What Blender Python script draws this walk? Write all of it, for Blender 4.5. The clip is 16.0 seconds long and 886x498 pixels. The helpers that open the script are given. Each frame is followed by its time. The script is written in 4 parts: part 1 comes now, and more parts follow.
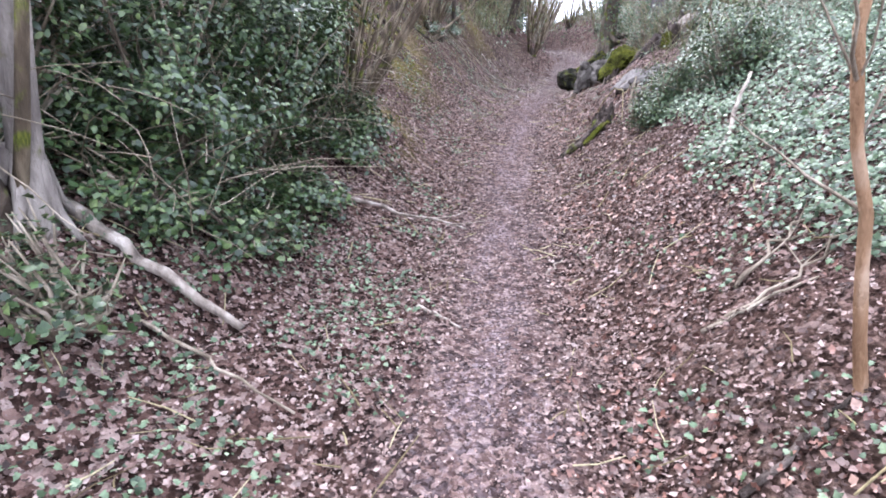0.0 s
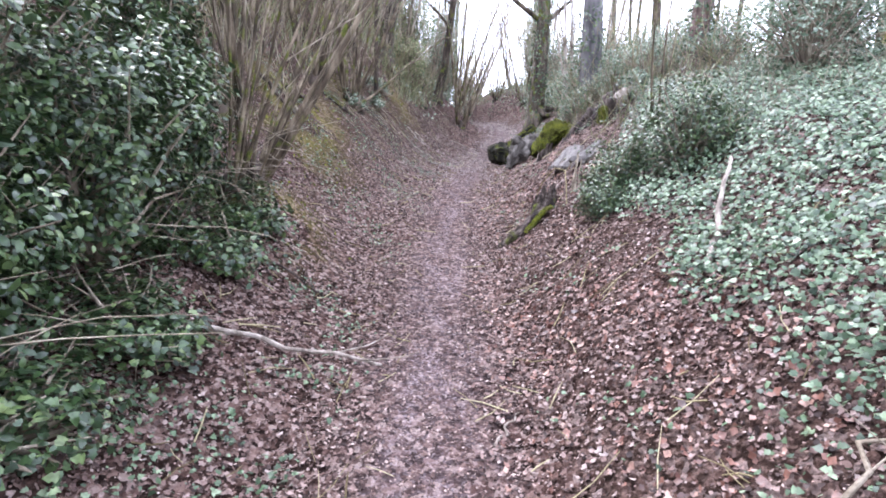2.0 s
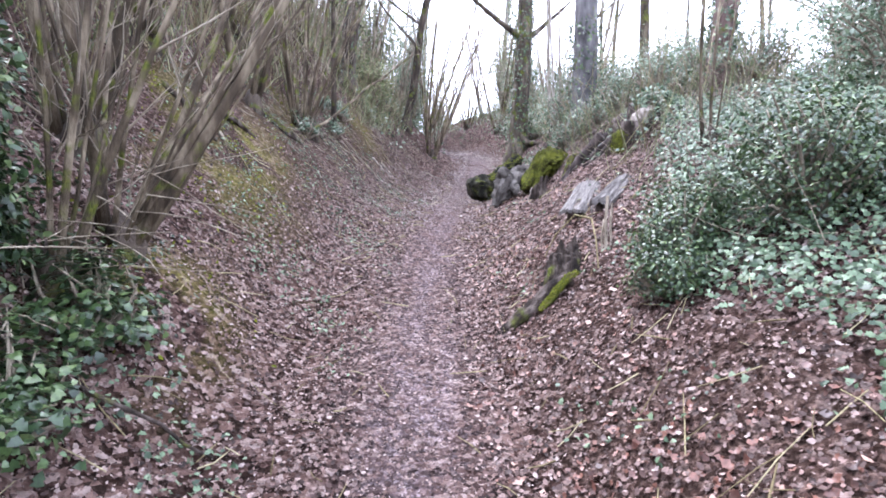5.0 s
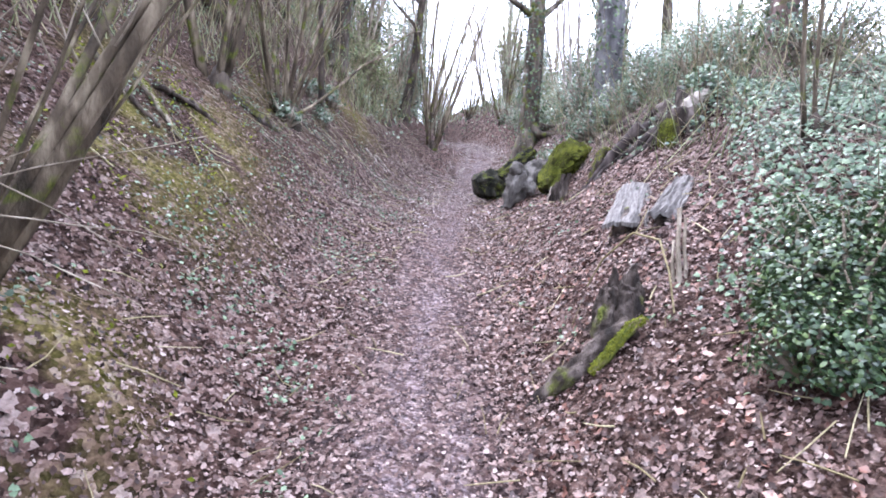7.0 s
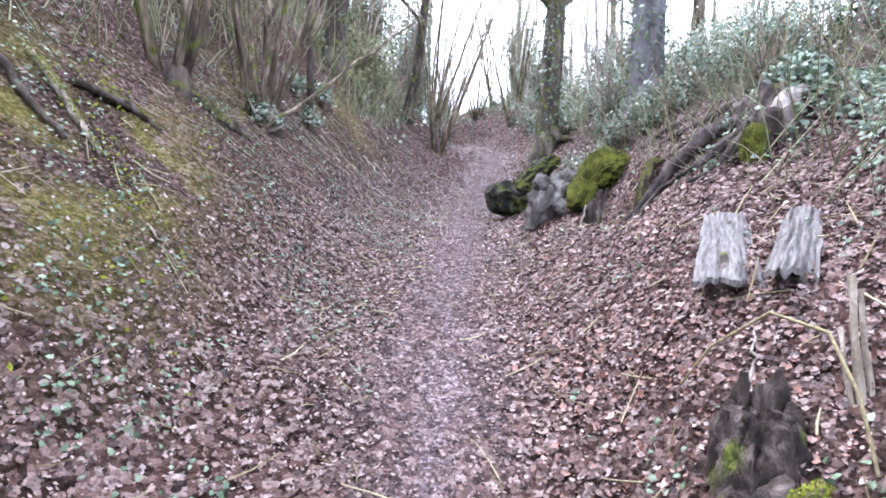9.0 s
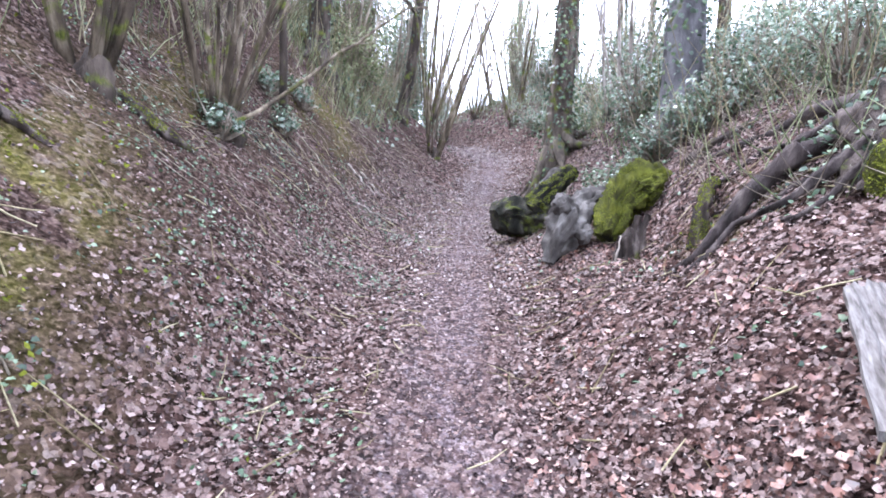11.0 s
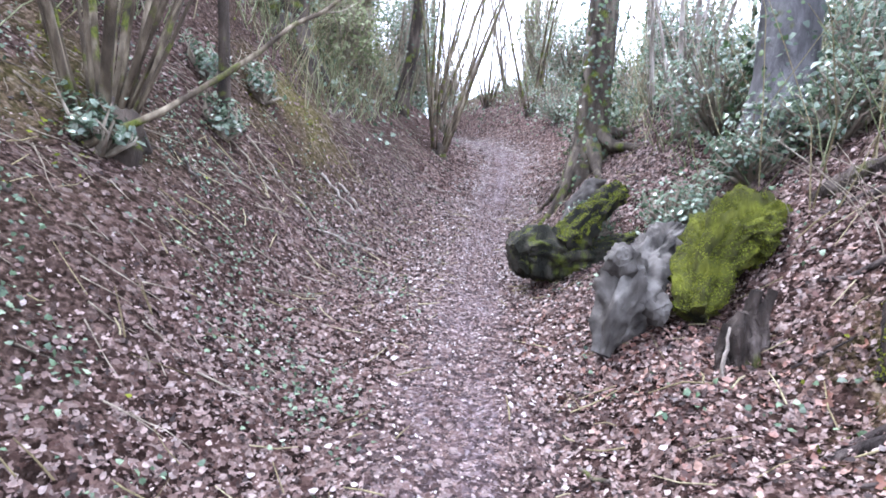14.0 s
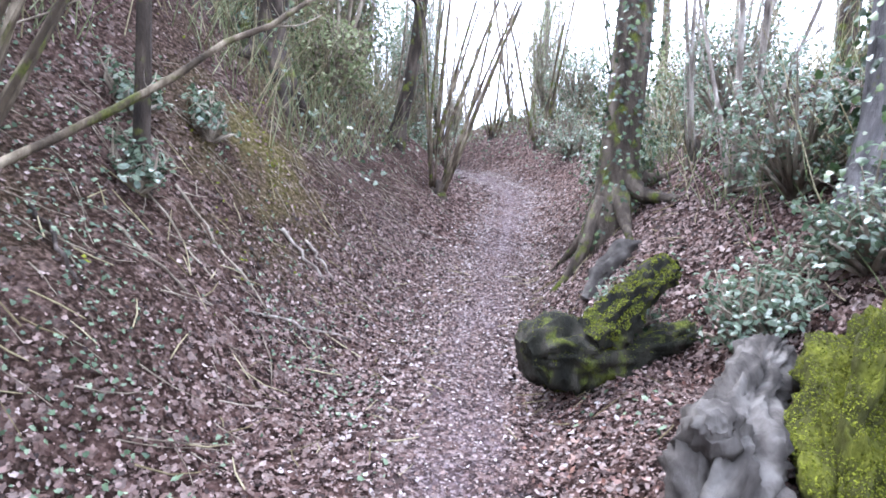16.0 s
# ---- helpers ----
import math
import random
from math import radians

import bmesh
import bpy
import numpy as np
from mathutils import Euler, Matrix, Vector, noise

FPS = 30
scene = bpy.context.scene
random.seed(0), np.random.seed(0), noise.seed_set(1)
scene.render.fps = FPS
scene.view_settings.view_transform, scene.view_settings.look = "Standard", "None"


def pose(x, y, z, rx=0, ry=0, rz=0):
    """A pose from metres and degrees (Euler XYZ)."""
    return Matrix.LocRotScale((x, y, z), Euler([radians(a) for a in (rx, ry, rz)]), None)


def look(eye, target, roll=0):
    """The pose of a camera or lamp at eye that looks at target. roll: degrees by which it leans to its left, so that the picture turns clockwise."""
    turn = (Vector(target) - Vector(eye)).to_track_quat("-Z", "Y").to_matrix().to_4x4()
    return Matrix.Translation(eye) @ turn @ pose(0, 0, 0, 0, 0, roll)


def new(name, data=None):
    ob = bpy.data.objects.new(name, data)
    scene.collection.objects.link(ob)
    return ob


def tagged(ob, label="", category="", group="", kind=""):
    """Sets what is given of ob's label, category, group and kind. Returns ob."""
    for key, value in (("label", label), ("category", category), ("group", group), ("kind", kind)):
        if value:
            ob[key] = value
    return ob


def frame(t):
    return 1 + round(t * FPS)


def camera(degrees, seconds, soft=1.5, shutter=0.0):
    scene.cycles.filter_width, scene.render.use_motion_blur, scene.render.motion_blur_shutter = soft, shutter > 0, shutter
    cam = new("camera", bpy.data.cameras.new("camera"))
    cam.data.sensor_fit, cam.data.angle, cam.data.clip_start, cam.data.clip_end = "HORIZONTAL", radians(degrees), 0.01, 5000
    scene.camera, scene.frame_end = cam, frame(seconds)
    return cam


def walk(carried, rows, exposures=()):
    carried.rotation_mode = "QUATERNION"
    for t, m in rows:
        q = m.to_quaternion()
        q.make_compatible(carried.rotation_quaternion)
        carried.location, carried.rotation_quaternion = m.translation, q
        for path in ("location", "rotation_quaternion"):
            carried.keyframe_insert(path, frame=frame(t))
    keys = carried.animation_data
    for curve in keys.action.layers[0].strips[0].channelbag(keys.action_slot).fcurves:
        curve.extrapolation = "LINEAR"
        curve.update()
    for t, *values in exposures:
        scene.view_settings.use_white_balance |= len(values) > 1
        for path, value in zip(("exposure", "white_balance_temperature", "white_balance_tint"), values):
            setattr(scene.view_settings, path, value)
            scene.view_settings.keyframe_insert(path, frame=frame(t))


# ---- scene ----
cam = camera(78.6, 16.0, 1.8)
METRES, EYE, TILT, LEAN, TURN = 10.0, 1.62, -13.5, -2.5, 0.0
ROWS = [
    (0.0, 0.0, 0.0, 0.0, -0.0, 0.0, -0.0),
    (0.5, 0.0088, 0.0303, 0.0115, -1.79, 1.4, 0.72),
    (1.0, 0.0139, 0.0629, 0.0246, -3.66, 3.07, 1.61),
    (1.5, 0.0116, 0.0889, 0.0362, -5.84, 4.6, 1.9),
    (2.0, 0.0192, 0.1187, 0.0492, -6.68, 6.7, 2.17),
    (2.5, 0.0225, 0.1454, 0.0606, -7.81, 8.18, 2.59),
    (3.0, 0.0206, 0.1753, 0.0721, -9.24, 9.13, 2.99),
    (3.5, 0.0263, 0.2078, 0.0824, -9.25, 9.51, 3.31),
    (6.0, 0.0423, 0.3512, 0.1343, -10.26, 9.47, 3.43),
    (6.5, 0.0475, 0.3796, 0.144, -10.21, 9.4, 3.07),
    (7.0, 0.053, 0.4103, 0.1569, -10.08, 8.54, 3.06),
    (7.5, 0.0567, 0.4379, 0.1684, -10.06, 7.95, 3.12),
    (8.0, 0.0607, 0.4687, 0.1808, -9.83, 8.02, 2.89),
    (8.5, 0.0646, 0.4965, 0.1933, -9.65, 8.47, 2.95),
    (9.0, 0.0703, 0.5242, 0.2076, -9.6, 8.61, 3.07),
    (11.5, 0.093, 0.6516, 0.2684, -10.41, 8.07, 2.82),
    (12.0, 0.096, 0.6727, 0.277, -11.13, 7.74, 2.83),
    (12.5, 0.1031, 0.7008, 0.2894, -10.16, 8.54, 2.36),
    (13.0, 0.1154, 0.7298, 0.3054, -8.97, 7.91, 1.97),
    (13.5, 0.1209, 0.759, 0.321, -9.36, 6.87, 2.16),
    (14.0, 0.132, 0.7869, 0.3368, -8.93, 6.75, 2.39),
    (14.5, 0.1425, 0.8116, 0.3512, -8.44, 6.3, 2.79),
    (15.0, 0.1463, 0.8408, 0.3647, -8.83, 6.14, 3.09),
    (15.5, 0.154, 0.8675, 0.3774, -8.65, 7.29, 2.63),
    (16.0, 0.1625, 0.8976, 0.3944, -8.61, 9.4, 1.47),
]
walk(cam, [(t, pose(0, 0, EYE, TILT, LEAN, TURN) @ pose(METRES * x, METRES * y, METRES * z, 90 + pitch, roll, yaw)) for t, x, y, z, yaw, pitch, roll in ROWS],
     [(0.0, 2.05, 5800, 18), (3.5, 2.1, 5700, 18), (8.0, 2.25, 5550, 18), (16.0, 2.32, 5450, 15)])

# ---- light: bright overcast ----
SUN_UP, SUN_TURN = 58, -25
world = bpy.data.worlds.new("world")
scene.world = world
world.use_nodes = True
sky = world.node_tree.nodes.new("ShaderNodeTexSky")
sky.sky_type, sky.sun_disc = "NISHITA", False
sky.sun_elevation, sky.sun_rotation = radians(SUN_UP), radians(SUN_TURN)
sky.air_density, sky.dust_density, sky.ozone_density = 1.0, 6.0, 1.0
back = world.node_tree.nodes["Background"]
cloud = world.node_tree.nodes.new("ShaderNodeMix")
cloud.data_type = "RGBA"
cloud.inputs["Factor"].default_value = 0.85
cloud.inputs["B"].default_value = (9.6, 10.0, 10.8, 1)
world.node_tree.links.new(sky.outputs["Color"], cloud.inputs["A"])
world.node_tree.links.new(cloud.outputs["Result"], back.inputs["Color"])
back.inputs["Strength"].default_value = 0.15
sun_lamp = bpy.data.lights.new("sun", "SUN")
sun_lamp.energy, sun_lamp.angle, sun_lamp.color = 1.5, radians(25), (1.0, 0.96, 0.92)
sun = new("sun", sun_lamp)
sun.matrix_world = look((math.sin(radians(SUN_TURN)) * 40, math.cos(radians(SUN_TURN)) * 40, 64), (0, 0, 0))

# ---- lie of the land ----
PATH_Y = (-6, 0, 1.8, 4.35, 7.35, 8.85, 14.3, 20.3, 23.6, 27, 31)
PATH_X = (0.1, 0.1, 0.22, 0.52, 0.95, 1.27, 2.6, 4.6, 4.65, 3.7, 2.4)
LINE_Y = (-8, 0, 3.7, 5.6, 7.35, 8.45, 9.65, 10.9, 11.8, 14.3, 17.3, 20.3, 23.6, 27, 31, 60, 400)
LINE_Z = (-0.9, 0.0, 0.51, 0.84, 1.21, 1.51, 1.8, 2.03, 2.15, 2.44, 3.0, 3.9, 4.5, 4.9, 5.0, 4.0, 2.0)
LEFT_D = (0, 0.75, 1.1, 1.45, 1.85, 2.55, 3.6, 4.8, 7, 30, 400)
LEFT_EARLY = (0, 0.0, 0.05, 0.13, 0.35, 0.85, 1.6, 2.3, 3.0, 4, 4)
LEFT_LATE = (0, 0.02, 0.15, 0.40, 0.74, 1.3, 2.3, 3.3, 4.0, 5, 5)
RIGHT_D = (0, 0.5, 0.75, 1.2, 1.65, 2.0, 2.65, 3.6, 5, 30, 400)
RIGHT_H = (0, 0.02, 0.14, 0.52, 0.88, 1.1, 1.58, 2.0, 2.3, 2.6, 2.6)


def wobble(x, y):
    """Lumps of the woodland soil."""
    return (0.035 * np.sin(2.1 * x + 1.3 * y + 0.7) * np.cos(1.7 * y - 0.9 * x) + 0.018 * np.sin(5.3 * x - 3.1 * y)
            + 0.012 * np.sin(9.7 * y + 4.1 * x + 1.0) + 0.007 * np.sin(17 * x + 13 * y) * np.sin(15 * y - 9 * x))


def path_x(y):
    return np.interp(y, PATH_Y, PATH_X)


def ground_z(x, y):
    """Height of the hollow way at x, y."""
    x, y = np.asarray(x, float), np.asarray(y, float)
    d = x - path_x(y)
    late = np.clip((y - 4.3) / 2.2, 0, 1)
    left = np.interp(-d, LEFT_D, LEFT_EARLY) * (1 - late) + np.interp(-d, LEFT_D, LEFT_LATE) * late
    left = left * (1 + 0.4 * np.exp(-((y - 15.3) / 1.8) ** 2))
    right = np.interp(d, RIGHT_D, RIGHT_H) * (1 + 0.3 * np.exp(-((y - 15.3) / 1.6) ** 2))
    bench = np.clip((y - 9.3) / 0.8, 0, 1) * np.clip((13.6 - y) / 0.8, 0, 1)
    right = right - bench * 0.34 * np.exp(-((d - 1.5) / 0.42) ** 2)
    fade = np.clip(1.6 - np.abs(y - 10) / 40, 0, 1)
    rough = 0.35 + 0.65 * np.clip(np.abs(d) / 0.9, 0, 1)
    return np.interp(y, LINE_Y, LINE_Z) + (np.where(d < 0, left, right)) * fade + wobble(x, y) * rough


# ---- materials ----
def material(name, rough=0.8, spec=0.3):
    m = bpy.data.materials.new(name)
    m.use_nodes = True
    b = m.node_tree.nodes["Principled BSDF"]
    b.inputs["Roughness"].default_value = rough
    b.inputs["Specular IOR Level"].default_value = spec
    return m, m.node_tree.nodes, m.node_tree.links, b


def ramp(nodes, stops):
    r = nodes.new("ShaderNodeValToRGB")
    while len(r.color_ramp.elements) < len(stops):
        r.color_ramp.elements.new(0.5)
    for e, (at, c) in zip(r.color_ramp.elements, stops):
        e.position, e.color = at, (*c, 1)
    return r


def noise_node(nodes, links, scale, detail=6, stretch=None):
    co = nodes.new("ShaderNodeTexCoord")
    n = nodes.new("ShaderNodeTexNoise")
    n.inputs["Scale"].default_value, n.inputs["Detail"].default_value = scale, detail
    if stretch:
        mp = nodes.new("ShaderNodeMapping")
        mp.inputs["Scale"].default_value = stretch
        links.new(co.outputs["Object"], mp.inputs["Vector"])
        links.new(mp.outputs["Vector"], n.inputs["Vector"])
    else:
        links.new(co.outputs["Object"], n.inputs["Vector"])
    return n


def add_bump(nodes, links, b, src, strength, dist):
    bp = nodes.new("ShaderNodeBump")
    bp.inputs["Strength"].default_value, bp.inputs["Distance"].default_value = strength, dist
    links.new(src, bp.inputs["Height"])
    links.new(bp.outputs["Normal"], b.inputs["Normal"])


def mix(nodes, links, fac, a, c):
    m = nodes.new("ShaderNodeMix")
    m.data_type = "RGBA"
    links.new(fac, m.inputs["Factor"])
    links.new(a, m.inputs["A"])
    links.new(c, m.inputs["B"])
    return m.outputs["Result"]


def island_leaf(name, stops, rough, spec, through_light=0.0):
    """Leaves, each of its own shade, mottled."""
    m, n, l, b = material(name, rough, spec)
    g = n.new("ShaderNodeNewGeometry")
    r = ramp(n, stops)
    l.new(g.outputs["Random Per Island"], r.inputs["Fac"])
    t = noise_node(n, l, 60, 3)
    t2 = ramp(n, [(0.3, (0.55, 0.55, 0.55)), (0.75, (1.15, 1.15, 1.15))])
    l.new(t.outputs["Fac"], t2.inputs["Fac"])
    x = n.new("ShaderNodeMix")
    x.data_type, x.blend_type = "RGBA", "MULTIPLY"
    x.inputs["Factor"].default_value = 1
    l.new(r.outputs["Color"], x.inputs["A"])
    l.new(t2.outputs["Color"], x.inputs["B"])
    l.new(x.outputs["Result"], b.inputs["Base Color"])
    if through_light:
        tr, mx = n.new("ShaderNodeBsdfTranslucent"), n.new("ShaderNodeMixShader")
        mx.inputs["Fac"].default_value = through_light
        l.new(x.outputs["Result"], tr.inputs["Color"])
        l.new(b.outputs["BSDF"], mx.inputs[1])
        l.new(tr.outputs["BSDF"], mx.inputs[2])
        l.new(mx.outputs["Shader"], n["Material Output"].inputs["Surface"])
    return m


def bark(name, dark, mid, pale, moss=0.0, scale=9, rough=0.9, flat=0.28, relief=0.016):
    m, n, l, b = material(name, rough, 0.2)
    a = noise_node(n, l, scale, 8, (1, 1, flat))
    r = ramp(n, [(0.28, dark), (0.5, mid), (0.72, pale)])
    l.new(a.outputs["Fac"], r.inputs["Fac"])
    colour = r.outputs["Color"]
    fine = noise_node(n, l, scale * 9, 5, (1, 1, 0.35))
    if moss:
        mo = noise_node(n, l, 5.5, 5)
        mr = ramp(n, [(0.62 - moss * 0.3, (0, 0, 0)), (0.72 - moss * 0.3, (1, 1, 1))])
        l.new(mo.outputs["Fac"], mr.inputs["Fac"])
        gr = ramp(n, [(0.3, (0.035, 0.045, 0.009)), (0.7, (0.12, 0.13, 0.02))])
        l.new(fine.outputs["Fac"], gr.inputs["Fac"])
        colour = mix(n, l, mr.outputs["Color"], colour, gr.outputs["Color"])
    l.new(colour, b.inputs["Base Color"])
    ad = n.new("ShaderNodeMath")
    ad.operation = "ADD"
    l.new(a.outputs["Fac"], ad.inputs[0])
    l.new(fine.outputs["Fac"], ad.inputs[1])
    add_bump(n, l, b, ad.outputs["Value"], 0.9, relief)
    return m


def soil_material():
    """Trodden soil on the path, humus on the banks, moss where it grows."""
    m, n, l, b = material("soil", 1.0, 0.04)
    big, fine = noise_node(n, l, 1.7, 6), noise_node(n, l, 38, 8)
    humus = ramp(n, [(0.25, (0.007, 0.004, 0.003)), (0.5, (0.034, 0.021, 0.016)), (0.72, (0.15, 0.102, 0.083))])
    l.new(fine.outputs["Fac"], humus.inputs["Fac"])
    trod = ramp(n, [(0.25, (0.035, 0.025, 0.025)), (0.5, (0.11, 0.083, 0.086)), (0.75, (0.25, 0.20, 0.208))])
    l.new(fine.outputs["Fac"], trod.inputs["Fac"])
    co, warp, add = n.new("ShaderNodeTexCoord"), n.new("ShaderNodeTexNoise"), n.new("ShaderNodeMix")
    warp.inputs["Scale"].default_value = 22
    add.data_type, add.blend_type = "RGBA", "ADD"
    add.inputs["Factor"].default_value = 0.055
    l.new(co.outputs["Object"], warp.inputs["Vector"])
    l.new(co.outputs["Object"], add.inputs["A"])
    l.new(warp.outputs["Color"], add.inputs["B"])

    def flakes(scale, stops):
        vo = n.new("ShaderNodeTexVoronoi")
        vo.inputs["Scale"].default_value = scale
        l.new(add.outputs["Result"], vo.inputs["Vector"])
        sp = n.new("ShaderNodeSeparateColor")
        l.new(vo.outputs["Color"], sp.inputs["Color"])
        r = ramp(n, stops)
        l.new(sp.outputs["Red"], r.inputs["Fac"])
        return vo, r
    old, leafy = flakes(27, [(0.0, (0.005, 0.003, 0.003)), (0.3, (0.022, 0.012, 0.010)), (0.58, (0.085, 0.049, 0.041)), (0.82, (0.19, 0.125, 0.107)), (1.0, (0.34, 0.265, 0.24))])
    bits, gritty = flakes(60, [(0.0, (0.016, 0.011, 0.011)), (0.4, (0.085, 0.062, 0.065)), (0.75, (0.21, 0.16, 0.168)), (1.0, (0.42, 0.35, 0.36))])
    half, bare, leafed = n.new("ShaderNodeValue"), n.new("ShaderNodeAttribute"), n.new("ShaderNodeMath")
    half.outputs[0].default_value = 0.72
    bare.attribute_name = "bare"
    leafed.operation = "SUBTRACT"
    l.new(half.outputs[0], leafed.inputs[0])
    l.new(bare.outputs["Fac"], leafed.inputs[1])
    floor = mix(n, l, leafed.outputs["Value"], humus.outputs["Color"], leafy.outputs["Color"])
    lane = mix(n, l, half.outputs[0], trod.outputs["Color"], gritty.outputs["Color"])
    t = n.new("ShaderNodeAttribute")
    t.attribute_name = "trodden"
    c = mix(n, l, t.outputs["Fac"], floor, lane)
    g = n.new("ShaderNodeAttribute")
    g.attribute_name = "mossy"
    mm = n.new("ShaderNodeMath")
    mm.operation = "MULTIPLY"
    gr = ramp(n, [(0.42, (0, 0, 0)), (0.56, (1, 1, 1))])
    l.new(big.outputs["Fac"], gr.inputs["Fac"])
    l.new(g.outputs["Fac"], mm.inputs[0])
    l.new(gr.outputs["Color"], mm.inputs[1])
    green = ramp(n, [(0.3, (0.07, 0.07, 0.014)), (0.7, (0.20, 0.185, 0.035))])
    l.new(fine.outputs["Fac"], green.inputs["Fac"])
    c = mix(n, l, mm.outputs["Value"], c, green.outputs["Color"])
    l.new(c, b.inputs["Base Color"])
    sub = n.new("ShaderNodeMath")
    sub.operation = "SUBTRACT"
    l.new(fine.outputs["Fac"], sub.inputs[0])
    l.new(old.outputs["Distance"], sub.inputs[1])
    add_bump(n, l, b, sub.outputs["Value"], 1.0, 0.03)
    return m


SOIL = soil_material()
LITTER = island_leaf("leaf_litter", [(0.0, (0.022, 0.014, 0.012)), (0.25, (0.07, 0.042, 0.036)), (0.5, (0.145, 0.092, 0.078)), (0.75, (0.235, 0.165, 0.145)), (0.93, (0.30, 0.225, 0.2)), (1.0, (0.36, 0.29, 0.265))], 0.7, 0.2)
# Pale dry leaves, made paler to carry the sky's sheen on the far path.
PALE_SHEEN_LITTER = island_leaf("pale_sheen_litter", [(0.0, (0.14, 0.10, 0.09)), (0.5, (0.28, 0.22, 0.205)), (1.0, (0.5, 0.44, 0.42))], 0.55, 0.4)
RUSSET = island_leaf("russet_litter", [(0.0, (0.03, 0.012, 0.008)), (0.4, (0.10, 0.038, 0.026)), (0.75, (0.19, 0.085, 0.058)), (1.0, (0.36, 0.23, 0.18))], 0.5, 0.5)
PALE_IVY = island_leaf("bank_ivy_leaf", [(0.0, (0.02, 0.04, 0.018)), (0.4, (0.06, 0.10, 0.048)), (0.8, (0.125, 0.185, 0.10)), (1.0, (0.25, 0.31, 0.19))], 0.46, 0.42, 0.15)
LAUREL = island_leaf("bush_leaf", [(0.0, (0.012, 0.026, 0.01)), (0.4, (0.034, 0.066, 0.023)), (0.8, (0.07, 0.115, 0.036)), (1.0, (0.15, 0.20, 0.075))], 0.36, 0.48, 0.15)
HOLLY = island_leaf("holly_leaf", [(0.0, (0.05, 0.08, 0.045)), (0.45, (0.16, 0.215, 0.14)), (0.85, (0.32, 0.385, 0.28)), (1.0, (0.55, 0.58, 0.46))], 0.24, 0.85, 0.5)
MOSS_TUFT = island_leaf("moss_tuft", [(0.0, (0.065, 0.075, 0.009)), (0.5, (0.12, 0.132, 0.013)), (1.0, (0.19, 0.20, 0.024))], 0.95, 0.1)
DRY = island_leaf("dry_stalk", [(0.0, (0.10, 0.075, 0.04)), (0.6, (0.24, 0.20, 0.11)), (1.0, (0.40, 0.35, 0.22))], 0.9, 0.1)
GRASSY = island_leaf("grassy_blade", [(0.0, (0.10, 0.12, 0.05)), (0.6, (0.24, 0.27, 0.13)), (1.0, (0.42, 0.44, 0.26))], 0.8, 0.2, 0.3)
HAZEL = bark("hazel_bark", (0.016, 0.012, 0.008), (0.08, 0.06, 0.04), (0.27, 0.22, 0.155), 0.25)
MOSSY_BARK = bark("mossy_bark", (0.04, 0.028, 0.018), (0.12, 0.09, 0.06), (0.25, 0.20, 0.14), 0.7)
GREY_BARK = bark("grey_bark", (0.06, 0.05, 0.045), (0.15, 0.13, 0.115), (0.28, 0.25, 0.22), 0.08)
DARK_BARK = bark("dark_bark", (0.012, 0.009, 0.007), (0.038, 0.028, 0.021), (0.11, 0.085, 0.066), 0.2)
PALE_WOOD = bark("pale_dead_wood", (0.07, 0.055, 0.046), (0.25, 0.21, 0.175), (0.46, 0.41, 0.36), 0.0, 14)
GREY_WOOD = bark("weathered_grey_wood", (0.014, 0.012, 0.010), (0.065, 0.056, 0.049), (0.15, 0.136, 0.122), 0.0, 8, 0.85, 0.8, 0.006)
RED_WOOD = bark("peeled_orange_bark", (0.09, 0.045, 0.02), (0.25, 0.15, 0.085), (0.42, 0.31, 0.22), 0.0, 11)
ROT_WOOD = bark("rotten_wood", (0.008, 0.006, 0.005), (0.042, 0.031, 0.025), (0.15, 0.12, 0.105), 0.1, 14)
DARK_LOG = bark("dark_mossy_log", (0.005, 0.005, 0.004), (0.018, 0.017, 0.011), (0.06, 0.052, 0.04), 0.22, 9)
MOSS = bark("bright_moss", (0.012, 0.011, 0.005), (0.045, 0.046, 0.009), (0.13, 0.137, 0.017), 0.0, 6, 1.0, 0.9)
OLD_BARK = bark("old_brown_bark", (0.016, 0.012, 0.009), (0.062, 0.048, 0.036), (0.16, 0.13, 0.10), 0.25)
TWIG = bark("twig_bark", (0.06, 0.046, 0.034), (0.19, 0.155, 0.115), (0.38, 0.33, 0.26))


# ---- builders ----
PLACE = {}


def up(x, y):
    return float(ground_z(x, y))


def thing(name, at, label, category, group="", kind=""):
    ob = new(name)
    ob.empty_display_size = 0.1
    ob.location = at
    PLACE[ob.name] = Vector(at)
    return tagged(ob, label, category, group, kind)


